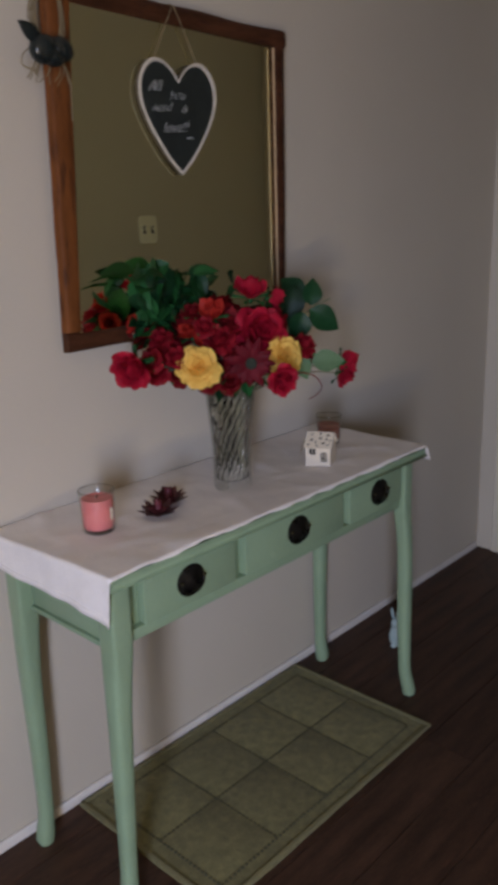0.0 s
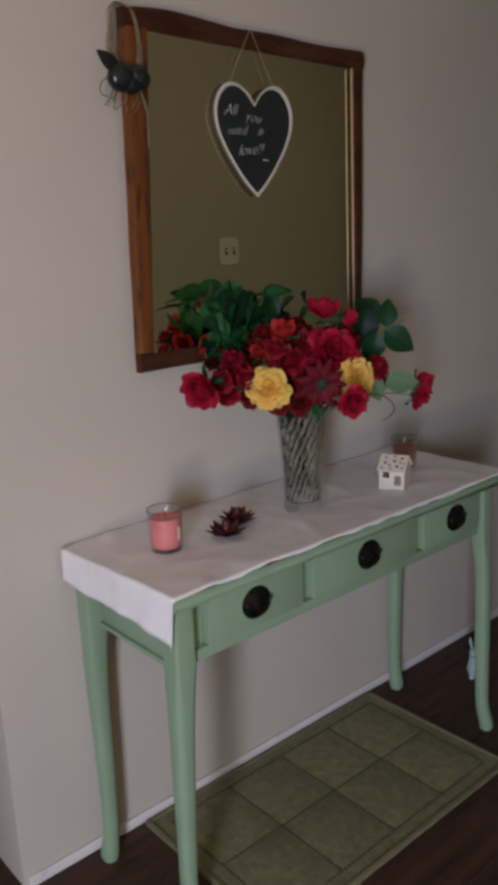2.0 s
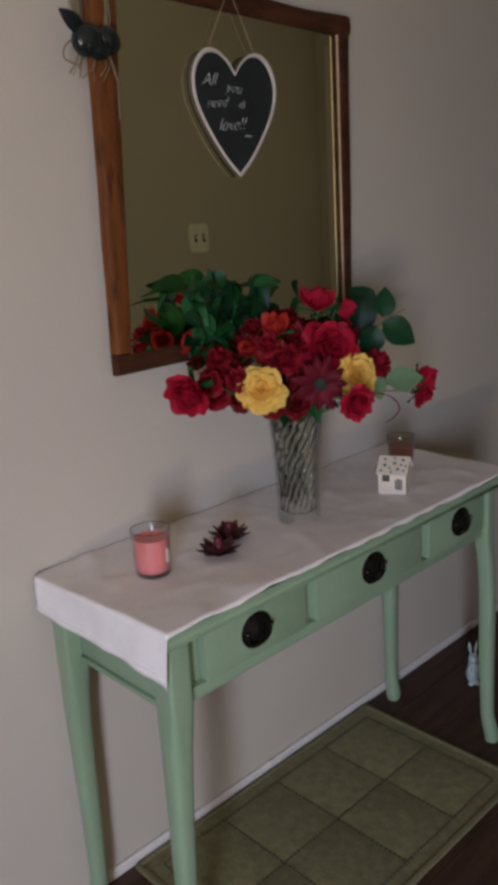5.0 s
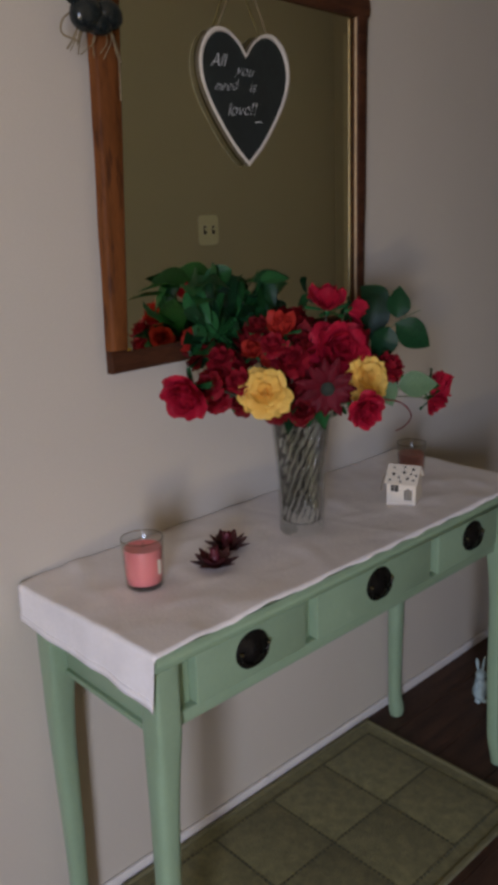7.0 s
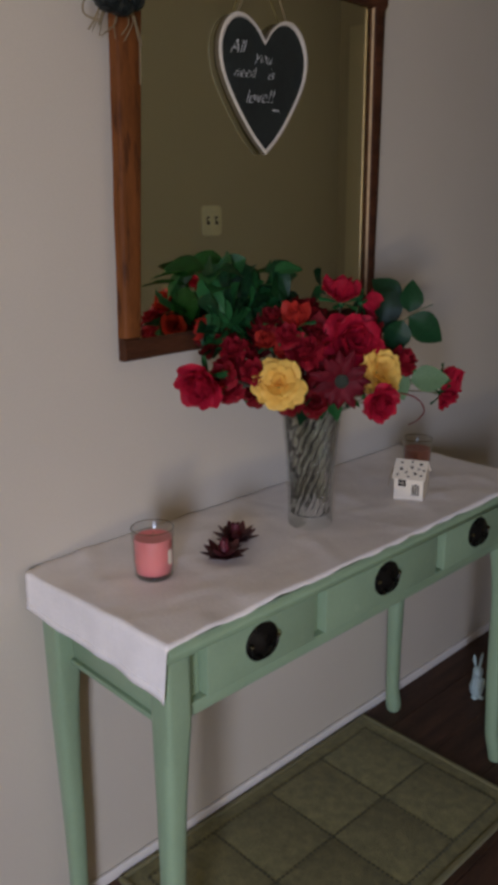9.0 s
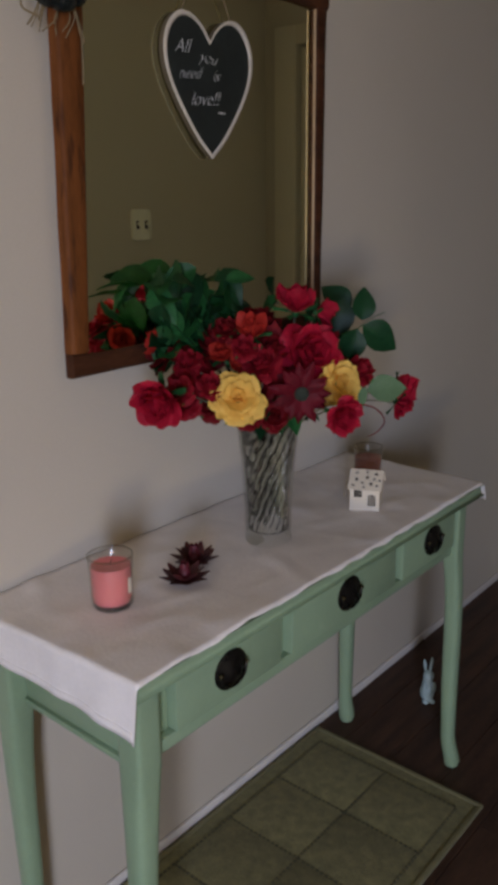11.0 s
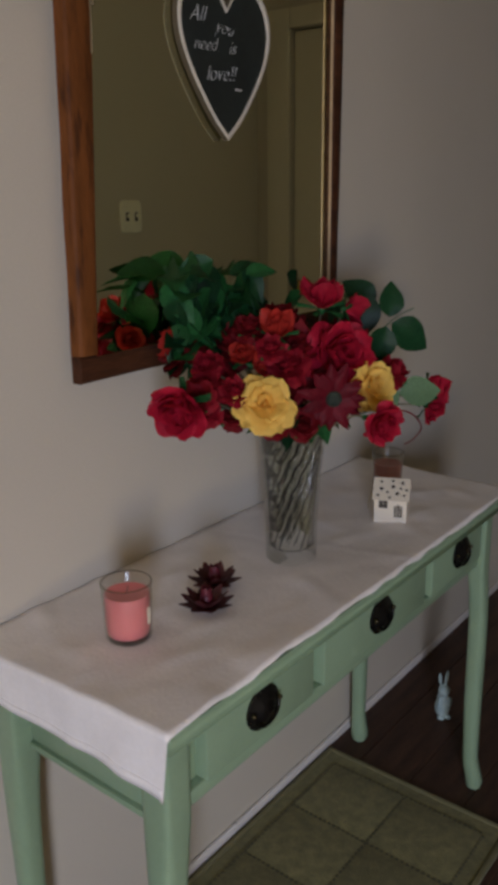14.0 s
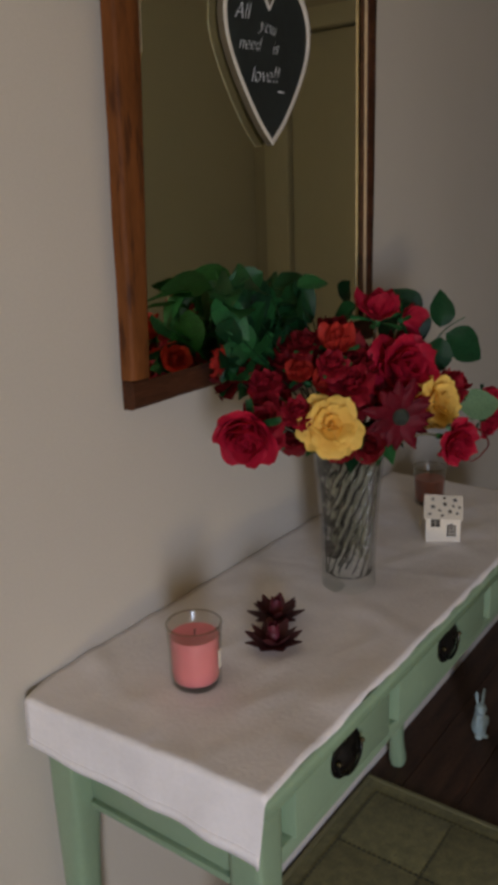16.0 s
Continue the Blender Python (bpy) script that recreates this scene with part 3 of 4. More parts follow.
for k in range(9):
    w = [rr.uniform(-0.004, 0.004) for _ in range(6)]
    strand(smooth_line([(0.0, -0.022 + w[0], 0.018), (-0.002 - 0.001 * k % 3, -0.026 + w[1] * 1.5, 0.07), (-0.012, -0.014 + w[2] * 2, 0.132 + w[3]), (-0.02 - w[1], 0.012 + w[4], 0.149 + w[5]),
                          (-0.009, 0.034 + w[2], 0.132 + w[0]), (-0.004, 0.041 + w[3], 0.078), (0.0, 0.032 + w[5], 0.024)], 6), 0.001)
for k in range(6):
    y = -0.03 + 0.013 * k
    strand(smooth_line([(0.004, y, -0.01), (0.002, y + rr.uniform(-0.012, 0.012), -0.028), (-0.004, y + rr.uniform(-0.02, 0.02), -0.04 - rr.uniform(0, 0.012))], 5), 0.001)

# ---- vase ----
VX, VY, VZ = 0.208, 0.495, TOP + 0.0055
vase = thing("vase", VX, VY, VZ, "clear cut-glass vase with spiral ribs, flared at the rim", "vase")


def vase_loop(r, z, cut=0.0, n=176):
    """One ring of the vase; cut: how deep its slanting flutes bite."""
    loop = []
    for k in range(n):
        th = k / n * 2 * math.pi
        w = abs(math.sin(8 * th - z * 92 + 0.28 * math.sin(z * 130 + th * 3) + 0.14 * math.sin(z * 310 - th * 5)))
        q = r - cut * (1 - w) ** 1.3 - 0.1 * cut * max(0, math.sin(32 * th + z * 300))
        loop.append(Vector((q * math.cos(th), q * math.sin(th), z)))
    return loop


outer = [vase_loop(r, z) for r, z in ((0.03, 0.0), (0.043, 0.0), (0.0448, 0.003), (0.0448, 0.012))]
inner = [vase_loop(0.001, 0.02), vase_loop(0.02, 0.0205), vase_loop(0.034, 0.022)]
for k in range(65):
    t = k / 64
    fade = min(1, t / 0.1) * min(1, (1 - t) / 0.05)
    outer.append(vase_loop(0.0445 + 0.0145 * t ** 1.8, 0.016 + 0.219 * t, 0.001 * fade))
    inner.append(vase_loop(0.0395 + 0.0155 * t ** 1.8, 0.026 + 0.209 * t, 0.0075 * fade))
bm = bmesh.new()
rings(bm, outer + [vase_loop(0.0582, 0.2385), vase_loop(0.0555, 0.2385)], cap=False)
bm.faces.new([bm.verts.new(p) for p in reversed(outer[0])])
part("outer_wall", bm, SMOOTHGLASS, vase, "smooth clear outer wall", smooth=60)
bm = bmesh.new()
rings(bm, inner, cap=False)
part("fluted_wall", bm, VASE, vase, "clear glass cut with slanting flutes", smooth=60)

# ---- bouquet ----
bouquet = thing("bouquet", VX, VY, VZ, "bouquet of red and yellow roses with green leaves in the vase", "flowers")


def petal(bm, m, length, width, t0, curl, cup, base=0.0, tip=0.0, ruffle=0.0, nu=6, nv=7, seed=0.0, lobes=0.0, point=0.0):
    """One petal that leaves the axis at t0 radians and bends by curl along its length."""
    rows, r, h = [], base, 0.0
    for j in range(nv + 1):
        v = j / nv
        th = t0 + curl * v * v
        if j:
            r += math.sin(th) * length / nv
            h += math.cos(th) * length / nv
        w = width * (0.28 + 0.72 * math.sin(min(1, v * 1.15) * math.pi / 2)) * (1 - 0.42 * v ** 7) * (1 - point * v ** 4)
        row = []
        for i in range(nu + 1):
            u = i / nu * 2 - 1
            rr = r - cup * u * u * w
            hh = h + tip * (1 - abs(u)) * v ** 4 * length - 0.1 * u * u * v * length + ruffle * noise.noise((u * 2.1 + seed, v * 3, seed * 1.7)) * v * length
            if lobes:
                # a wavy, notched rim
                rr += lobes * math.cos(u * 4.5 + seed) * v ** 6 * length
                hh += lobes * math.sin(u * 5 + seed) * v ** 3 * length
            row.append(bm.verts.new(m @ Vector((rr, u * w, hh))))
        rows.append(row)
    for a, b in zip(rows, rows[1:]):
        for i in range(nu):
            bm.faces.new((a[i], a[i + 1], b[i + 1], b[i]))


def rose_mesh(bm, R, openness=1.0, seed=0, ruffle=0.22, loose=False):
    """Petals in whorls round a tight heart."""
    rng = random.Random(seed)
    q = openness
    whorls = ((3, 0.1, -0.1, 0.66, 0.26, 1.0, 0.02), (4, 0.3 * q, -0.4, 0.78, 0.42, 0.85, 0.03), (5, 0.55 * q, -0.5 * q, 0.9, 0.52, 0.65, 0.05), (6, 0.8 * q, -0.4 * q, 1.0, 0.58, 0.5, 0.06),
              (6, 1.05 * q, 0.05, 1.06, 0.62, 0.38, 0.07), (7, 1.3 * q, 0.4 * q, 1.04, 0.6, 0.3, 0.07))
    if loose == "bud":
        # a half-closed flower of few broad petals
        whorls = ((3, 0.12, -0.2, 0.95, 0.42, 0.9, 0.03), (4, 0.42 * q, -0.45 * q, 1.1, 0.56, 0.55, 0.06), (4, 0.75 * q, 0.15, 1.16, 0.6, 0.35, 0.08))
    elif loose:
        whorls = ((3, 0.15, -0.1, 0.5, 0.26, 0.8, 0.02), (3, 0.45, -0.25, 0.64, 0.46, 0.5, 0.03), (4, 0.8, -0.1, 0.84, 0.62, 0.24, 0.035), (5, 1.1, 0.15, 1.02, 0.68, 0.12, 0.04), (6, 1.38, 0.3, 1.14, 0.66, 0.08, 0.05))
        ellipsoid(bm, (0, 0, -0.2 * R), (0.1 * R, 0.1 * R, 0.15 * R), seg=8)
    for k, (n, t0, curl, ln, wd, cup, base) in enumerate(whorls):
        a0 = rng.random() * 6
        for i in range(n):
            a = a0 + i / n * 2 * math.pi + rng.uniform(-0.15, 0.15)
            petal(bm, Matrix.Rotation(a, 4, "Z") @ Matrix.Translation((0, 0, -0.32 * R)), R * ln * rng.uniform(0.84, 1.12), R * wd * rng.uniform(0.85, 1.15),
                  t0 + rng.uniform(-0.06, 0.06), curl + rng.uniform(-0.1, 0.15), cup, R * base, 0.1, ruffle if k > 1 else 0.08, 10 if loose else 6, seed=rng.random() * 50, lobes=0.03 if loose is True else 0.0)


def sepals(bm, R, n=5, seed=0):
    rng = random.Random(seed)
    for i in range(n):
        petal(bm, Matrix.Rotation(i / n * 2 * math.pi + 0.3, 4, "Z") @ Matrix.Translation((0, 0, -0.42 * R)), R * rng.uniform(0.7, 1.0), R * 0.13, 1.2, 0.5, 0.2, R * 0.1, 0.1, 0.1, 2, 5, seed + i)
    ellipsoid(bm, (0, 0, -0.42 * R), (R * 0.17, R * 0.17, R * 0.22), seg=8)


def at_bloom(p, d, roll=0.0):
    return Matrix.Translation(Vector(p) - Vector((VX, VY, VZ))) @ aim(d, roll)


BLOOMS = []


def rose(name, p, d, R, material, openness=1.0, seed=0, label="", ruffle=0.15, loose=False):
    if material in (DEEP, CRIMSON):
        d = Vector(d).normalized() + Vector((0, 0, 0.8))
    bm = bmesh.new()
    rose_mesh(bm, R, openness, seed, ruffle, loose)
    ob = part(name, bm, material, bouquet, label, smooth=0, at=at_bloom(p, d))
    bm = bmesh.new()
    sepals(bm, R, 5, seed)
    part("calyx", bm, LEAF, ob, "green calyx", smooth=0)
    BLOOMS.append((Vector(p), Vector(d).normalized(), R))
    return ob


rose("yellow_rose", (0.262, 0.35, 1.083), (0.62, -0.62, 0.5), 0.0415, YELLOW, 1.2, 3, "wide open yellow rose", 0.2, True)
rose("yellow_rose", (0.348, 0.528, 1.091), (0.85, -0.25, 0.3), 0.039, YELLOW, 1.0, 5, "yellow rose seen from the side", 0.25, True)
rose("red_rose", (0.296, 0.51, 1.137), (0.75, -0.5, 0.45), 0.064, RED, 1.25, 7, "large open red rose", 0.3)
rose("red_rose", (0.215, 0.215, 1.098), (0.25, -0.75, -0.25), 0.049, RED, 0.58, 9, "crimson rose drooping past the vase")
rose("red_rose", (0.405, 0.452, 1.054), (0.85, -0.3, -0.2), 0.034, RED, 0.8, 11, "half-open red rose")
rose("red_rose", (0.335, 0.765, 1.03), (0.45, 0.7, -0.05), 0.042, RED, 0.62, 13, "red rose bending outward")
rose("red_rose", (0.345, 0.742, 1.006), (0.7, 0.2, -0.6), 0.028, RED, 0.5, 14, "small red rose bud")
rose("red_rose", (0.228, 0.555, 1.218), (0.25, -0.2, 0.9), 0.043, RED, 1.1, 15, "upright red rose bud", 0.2, "bud")
rose("red_rose", (0.262, 0.59, 1.202), (0.5, 0.8, 0.0), 0.03, RED, 1.0, 16, "small red rose bud", 0.2, "bud")
rose("coral_rose", (0.222, 0.437, 1.181), (0.3, -0.5, 0.8), 0.036, ORANGE, 0.9, 17, "coral red rose", 0.12, "bud")
rose("coral_rose", (0.168, 0.415, 1.14), (0.4, -0.7, 0.6), 0.03, ORANGE, 0.9, 19, "small coral red rose", 0.12, "bud")
rose("coral_rose", (0.207, 0.418, 1.125), (0.6, -0.5, 0.5), 0.026, ORANGE, 0.9, 20, "small coral red rose", 0.12, "bud")
rose("coral_rose", (0.085, 0.335, 1.16), (-0.7, -0.5, 0.2), 0.027, ORANGE, 0.7, 21, "coral rose turned to the mirror")
rose("crimson_rose", (0.14, 0.38, 1.095), (0.4, -0.85, 0.25), 0.034, CRIMSON, 1.10, 23, "crimson rose among the others", 0.26)
rose("crimson_rose", (0.165, 0.32, 1.108), (0.3, -0.8, 0.5), 0.026, CRIMSON, 1.00, 25, "small crimson rose", 0.26)
rose("crimson_rose", (0.175, 0.31, 1.07), (0.4, -0.85, -0.1), 0.03, CRIMSON, 1.10, 26, "crimson rose among the others", 0.26)
rose("crimson_rose", (0.215, 0.335, 1.1), (0.5, -0.7, 0.4), 0.026, CRIMSON, 1.00, 28, "small crimson rose", 0.26)
rose("crimson_rose", (0.25, 0.425, 1.13), (0.6, -0.7, 0.4), 0.034, CRIMSON, 1.10, 30, "crimson rose among the others", 0.26)
rose("burgundy_rose", (0.235, 0.475, 1.145), (0.6, -0.6, 0.5), 0.05, DEEP, 1.30, 27, "dark burgundy rose", 0.26)
rose("burgundy_rose", (0.225, 0.43, 1.085), (0.6, -0.75, 0.1), 0.045, DEEP, 1.30, 29, "dark burgundy rose", 0.26)
rose("burgundy_rose", (0.255, 0.585, 1.15), (0.8, 0.0, 0.5), 0.046, DEEP, 1.20, 31, "dark burgundy rose", 0.26)
rose("burgundy_rose", (0.3, 0.58, 1.1), (0.8, 0.1, 0.1), 0.042, DEEP, 1.20, 32, "dark burgundy rose", 0.26)
rose("burgundy_rose", (0.08, 0.36, 1.14), (-0.7, -0.5, 0.3), 0.04, DEEP, 1.20, 33, "dark burgundy rose turned to the mirror", 0.26)
rose("burgundy_rose", (0.175, 0.51, 1.185), (0.2, -0.3, 0.9), 0.044, DEEP, 1.20, 35, "dark burgundy rose", 0.26)
rose("burgundy_rose", (0.13, 0.44, 1.15), (0.2, -0.7, 0.7), 0.045, DEEP, 1.20, 36, "dark burgundy rose", 0.26)
for k, (p, d, R_, m_) in enumerate((((0.2, 0.27, 1.1), (0.3, -0.9, 0.3), 0.027, CRIMSON), ((0.19, 0.36, 1.06), (0.4, -0.9, 0.0), 0.028, DEEP), ((0.25, 0.39, 1.045), (0.6, -0.8, -0.1), 0.026, DEEP),
                                    ((0.285, 0.42, 1.04), (0.7, -0.7, -0.1), 0.025, DEEP), ((0.335, 0.615, 1.1), (0.9, 0.0, 0.3), 0.03, CRIMSON), ((0.3, 0.655, 1.07), (0.8, 0.3, 0.1), 0.028, DEEP),
                                    ((0.17, 0.43, 1.185), (0.2, -0.6, 0.8), 0.026, DEEP), 
                                    ((0.15, 0.345, 1.135), (0.2, -0.8, 0.5), 0.026, CRIMSON), ((0.235, 0.4, 1.16), (0.5, -0.7, 0.5), 0.024, CRIMSON))):
    rose("crimson_rose" if m_ is CRIMSON else "burgundy_rose", p, d, R_, m_, 1.25, 50 + k, "small dark rose filling the bouquet", 0.3)

# daisy
bm = bmesh.new()
rng = random.Random(4)
for ring, (n, ln, t) in enumerate(((11, 0.052, 1.42), (8, 0.043, 1.25))):
    for i in range(n):
        petal(bm, Matrix.Rotation((i + ring * 0.5) / n * 2 * math.pi + rng.uniform(-0.08, 0.08), 4, "Z"), ln * rng.uniform(0.9, 1.08), 0.0125, t + rng.uniform(-0.1, 0.1), 0.25, 0.25, 0.006, 0.0, 0.1, 4, 7, i + ring * 20, point=0.8)
daisy = part("daisy", bm, mat("dark_crimson_petal", (0.15, 0.005, 0.014), 0.6, scale=26, vary=0.4, fine=160, bump=0.15, spec=0.25, thin=0.3), bouquet, "crimson daisy with a dark centre", smooth=0, at=at_bloom((0.318, 0.452, 1.08), (0.8, -0.75, -0.05)))
bm = bmesh.new()
ellipsoid(bm, (0, 0, 0.002), (0.013, 0.013, 0.007), seg=16)
for k in range(70):
    a, r = k * 2.39996, 0.0125 * math.sqrt(k / 70)
    ellipsoid(bm, (r * math.cos(a), r * math.sin(a), 0.002 + 0.007 * math.sqrt(max(0, 1 - (r / 0.0135) ** 2))), (0.0011, 0.0011, 0.0016), seg=5)
part("flower_centre", bm, CENTRE, daisy, "dark green seeded centre", smooth=0)
BLOOMS.append((Vector((0.318, 0.452, 1.08)), Vector((0.8, -0.75, -0.05)).normalized(), 0.03))

# stems run from the vase's foot through its mouth to the blooms
for k, (p, d, R) in enumerate(BLOOMS):
    rng = random.Random(100 + k)
    a = rng.random() * 6.28
    head = p - d * R * 0.5 - Vector((VX, VY, VZ))
    out = Vector((head.x, head.y, 0))
    out = out / max(out.length, 0.001) * min(0.04, out.length * 0.5)
    foot = Vector((-out.x * 0.6 + 0.012 * math.cos(a), -out.y * 0.6 + 0.012 * math.sin(a), 0.045 + rng.random() * 0.012))
    mouth = Vector((out.x, out.y, 0.215))
    bend = mouth.lerp(head, 0.6) + Vector((0, 0, 0.02))
    part("stem", tube(bmesh.new(), smooth_line([foot, foot.lerp(mouth, 0.5), mouth, bend, head], 5), 0.0024, 6, 0.0018), STEM, bouquet, smooth=60)

for k in range(20):
    rng = random.Random(300 + k)
    a, b = rng.random() * 6.28, rng.random() * 6.28
    foot = Vector((0.03 * math.cos(a), 0.03 * math.sin(a), 0.045 + rng.random() * 0.02))
    mouth = Vector((0.042 * math.cos(b), 0.042 * math.sin(b), 0.23))
    part("stem", tube(bmesh.new(), smooth_line([foot, foot.lerp(mouth, 0.5) * 0.9, mouth, mouth * 1.15 + Vector((0, 0, 0.03))], 5), 0.003, 6, 0.0022), STEM, bouquet, smooth=60)


def leaf_mesh(name, material, L=1.0, W=0.55, bend=0.35, fold=0.18):
    """A pointed oval leaf, base at the origin, along x, its upper side to z."""
    bm = bmesh.new()
    rows = []
    nv, nu = 9, 6
    for j in range(nv + 1):
        v = j / nv
        w = W / 2 * math.sin(math.pi * v ** 0.8) ** 0.9 + (0.004 if 0 < j < nv else 0.002)
        z = -bend * v * v * L
        row = []
        for i in range(nu + 1):
            u = i / nu * 2 - 1
            row.append(bm.verts.new((v * L, u * w, z + fold * abs(u) * w + 0.015 * math.sin(v * 22) * abs(u))))
        rows.append(row)
    for a, b in zip(rows, rows[1:]):
        for i in range(nu):
            bm.faces.new((a[i], a[i + 1], b[i + 1], b[i]))
    me = bpy.data.meshes.new(name)
    bm.to_mesh(me)
    bm.free()
    me.materials.append(material)
    me.shade_smooth()
    return me


LEAF_A, LEAF_B = leaf_mesh("leaf", LEAF, 1.0, 0.6, 0.3, 0.3), leaf_mesh("leaf", LEAF, 1.0, 0.6, 0.35, 0.2)
LEAF_D = leaf_mesh("leaf", DARKLEAF, 1.0, 0.74, 0.3, 0.22)
LEAF_S = leaf_mesh("leaf", DARKLEAF, 1.0, 0.55, 0.4, 0.3)
LEAF_P = leaf_mesh("leaf", PALE, 1.0, 0.7, 0.1, 0.14)


def leaf(me, p, d, up, size, label=""):
    """A leaf whose middle lies at p, pointing along d, its face towards up."""
    d = Vector(d).normalized()
    up = Vector(up)
    z = (up - d * up.dot(d)).normalized()
    m = Matrix((d, z.cross(d), z)).transposed().to_4x4()
    ob = new("leaf", me)
    ob.parent = bouquet
    ob.matrix_basis = Matrix.Translation(Vector(p) - Vector((VX, VY, VZ)) - d * size * 0.5) @ m @ Matrix.Scale(size, 4)
    return tagged(ob, label)


# the sprig to the far side, with broad dark leaves
for me, p, d, up, s in ((LEAF_D, (0.257, 0.742, 1.203), (0.05, 0.15, 1), (0.8, -0.7, 0.2), 0.066), (LEAF_D, (0.312, 0.718, 1.145), (0.7, 0.5, -0.5), (0.6, -0.7, 0.35), 0.084),
                        (LEAF_D, (0.175, 0.765, 1.21), (-0.5, -0.3, 0.5), (0.7, -0.7, 0.3), 0.075), (LEAF_D, (0.215, 0.71, 1.172), (0.1, -0.3, -0.7), (0.7, -0.7, 0.1), 0.092),
                        (LEAF_D, (0.285, 0.655, 1.13), (-0.1, -0.3, -0.9), (0.8, -0.6, 0.1), 0.075), (LEAF_D, (0.2, 0.66, 1.18), (-0.2, 0.1, 0.9), (0.7, -0.7, 0.2), 0.07),
                        (LEAF_P, (0.36, 0.668, 1.058), (0.65, 0.65, 0.05), (0.65, -0.6, 0.5), 0.068), (LEAF_P, (0.325, 0.62, 1.045), (0.2, 0.3, -0.9), (0.8, -0.5, 0.2), 0.055),
                        (LEAF_P, (0.315, 0.64, 1.085), (-0.1, 0.3, 0.9), (0.8, -0.5, 0.2), 0.045)):
    leaf(me, p, d, up, s * (1.0 if me is LEAF_D else 1.14))
sprig = [(VX + 0.03, VY + 0.03, 1.0), (0.25, 0.62, 1.09), (0.26, 0.68, 1.14), (0.27, 0.73, 1.17), (0.285, 0.775, 1.185)]
part("twig", tube(bmesh.new(), [Vector(q) - Vector((VX, VY, VZ)) for q in smooth_line(sprig, 5)], 0.0018, 6, 0.001), PALE, bouquet, "pale leaf twig", smooth=60)
part("twig", tube(bmesh.new(), [Vector(q) - Vector((VX, VY, VZ)) for q in smooth_line([(VX + 0.03, VY + 0.02, 1.0), (0.27, 0.57, 1.03), (0.31, 0.64, 1.05), (0.33, 0.73, 1.03)], 5)], 0.0018, 6, 0.001), PALE, bouquet, smooth=60)
part("twig", tube(bmesh.new(), [Vector(q) - Vector((VX, VY, VZ)) for q in smooth_line([(0.33, 0.53, 1.05), (0.385, 0.57, 1.045), (0.405, 0.585, 1.02), (0.395, 0.58, 0.998), (0.385, 0.565, 0.99)], 6)], 0.0016, 6, 0.0009), DEEP, bouquet, "dark curling tendril", smooth=60)
# the leafy side towards the mirror
for me, p, d, up, s in ((LEAF_A, (0.1, 0.362, 1.188), (-0.1, 0.0, -1), (0.7, -0.7, 0.2), 0.07), (LEAF_A, (0.085, 0.356, 1.125), (-0.1, -0.2, -1), (0.6, -0.8, 0.1), 0.045),
                        (LEAF_B, (0.075, 0.355, 1.19), (0.1, -0.1, -0.95), (-0.7, -0.7, 0.15), 0.09), (LEAF_B, (0.067, 0.35, 1.275), (0.6, -0.7, 0.1), (-0.6, -0.6, 0.5), 0.075),
                        (LEAF_B, (0.06, 0.4, 1.283), (0.6, -0.6, 0.2), (-0.6, -0.6, 0.5), 0.075), (LEAF_B, (0.125, 0.375, 1.272), (0.3, -0.7, 0.4), (0.5, -0.5, 0.7), 0.065)):
    leaf(me, p, d, up, s)
rng = random.Random(12)
for k in range(64):
    p = (rng.uniform(0.05, 0.17), rng.uniform(0.33, 0.57), rng.uniform(1.13, 1.27))
    a = rng.uniform(0, 6.28)
    if p[2] < 1.2:
        p = (min(p[0], 0.095), p[1], p[2])
    if p[1] < 0.4 and p[2] < 1.24:
        p = (max(p[0], 0.098), p[1], p[2])
    leaf(rng.choice((LEAF_A, LEAF_S, LEAF_B, LEAF_A, LEAF_S)), p, (0.7 * math.cos(a), 0.7 * math.sin(a), rng.uniform(-1.0, 0.25)), (rng.uniform(-0.5, 0.8), -0.6, rng.uniform(0.2, 0.8)), rng.uniform(0.055, 0.09))
for k in range(22):
    a = k / 11 * 6.28 + rng.uniform(-0.2, 0.2)
    r = rng.uniform(0.055, 0.085)
    leaf(rng.choice((LEAF_A, LEAF_S)), (VX + 0.012 + r * math.cos(a), VY + r * math.sin(a), rng.uniform(1.015, 1.065)), (math.cos(a), math.sin(a), rng.uniform(-0.6, 0.3)),
         (math.cos(a) * 0.5, math.sin(a) * 0.5, 0.9), rng.uniform(0.055, 0.075))
for k, p in enumerate(((0.07, 0.33, 1.24), (0.09, 0.38, 1.26), (0.11, 0.43, 1.25), (0.13, 0.48, 1.24), (0.12, 0.53, 1.21))):
    pts = smooth_line([(VX - 0.02, VY - 0.01, 0.99), (VX - 0.05, VY - 0.06 + 0.02 * k, 1.09), p], 5)
    part("twig", tube(bmesh.new(), [Vector(q) - Vector((VX, VY, VZ)) for q in pts], 0.002, 6, 0.001), DARKLEAF, bouquet, smooth=60)


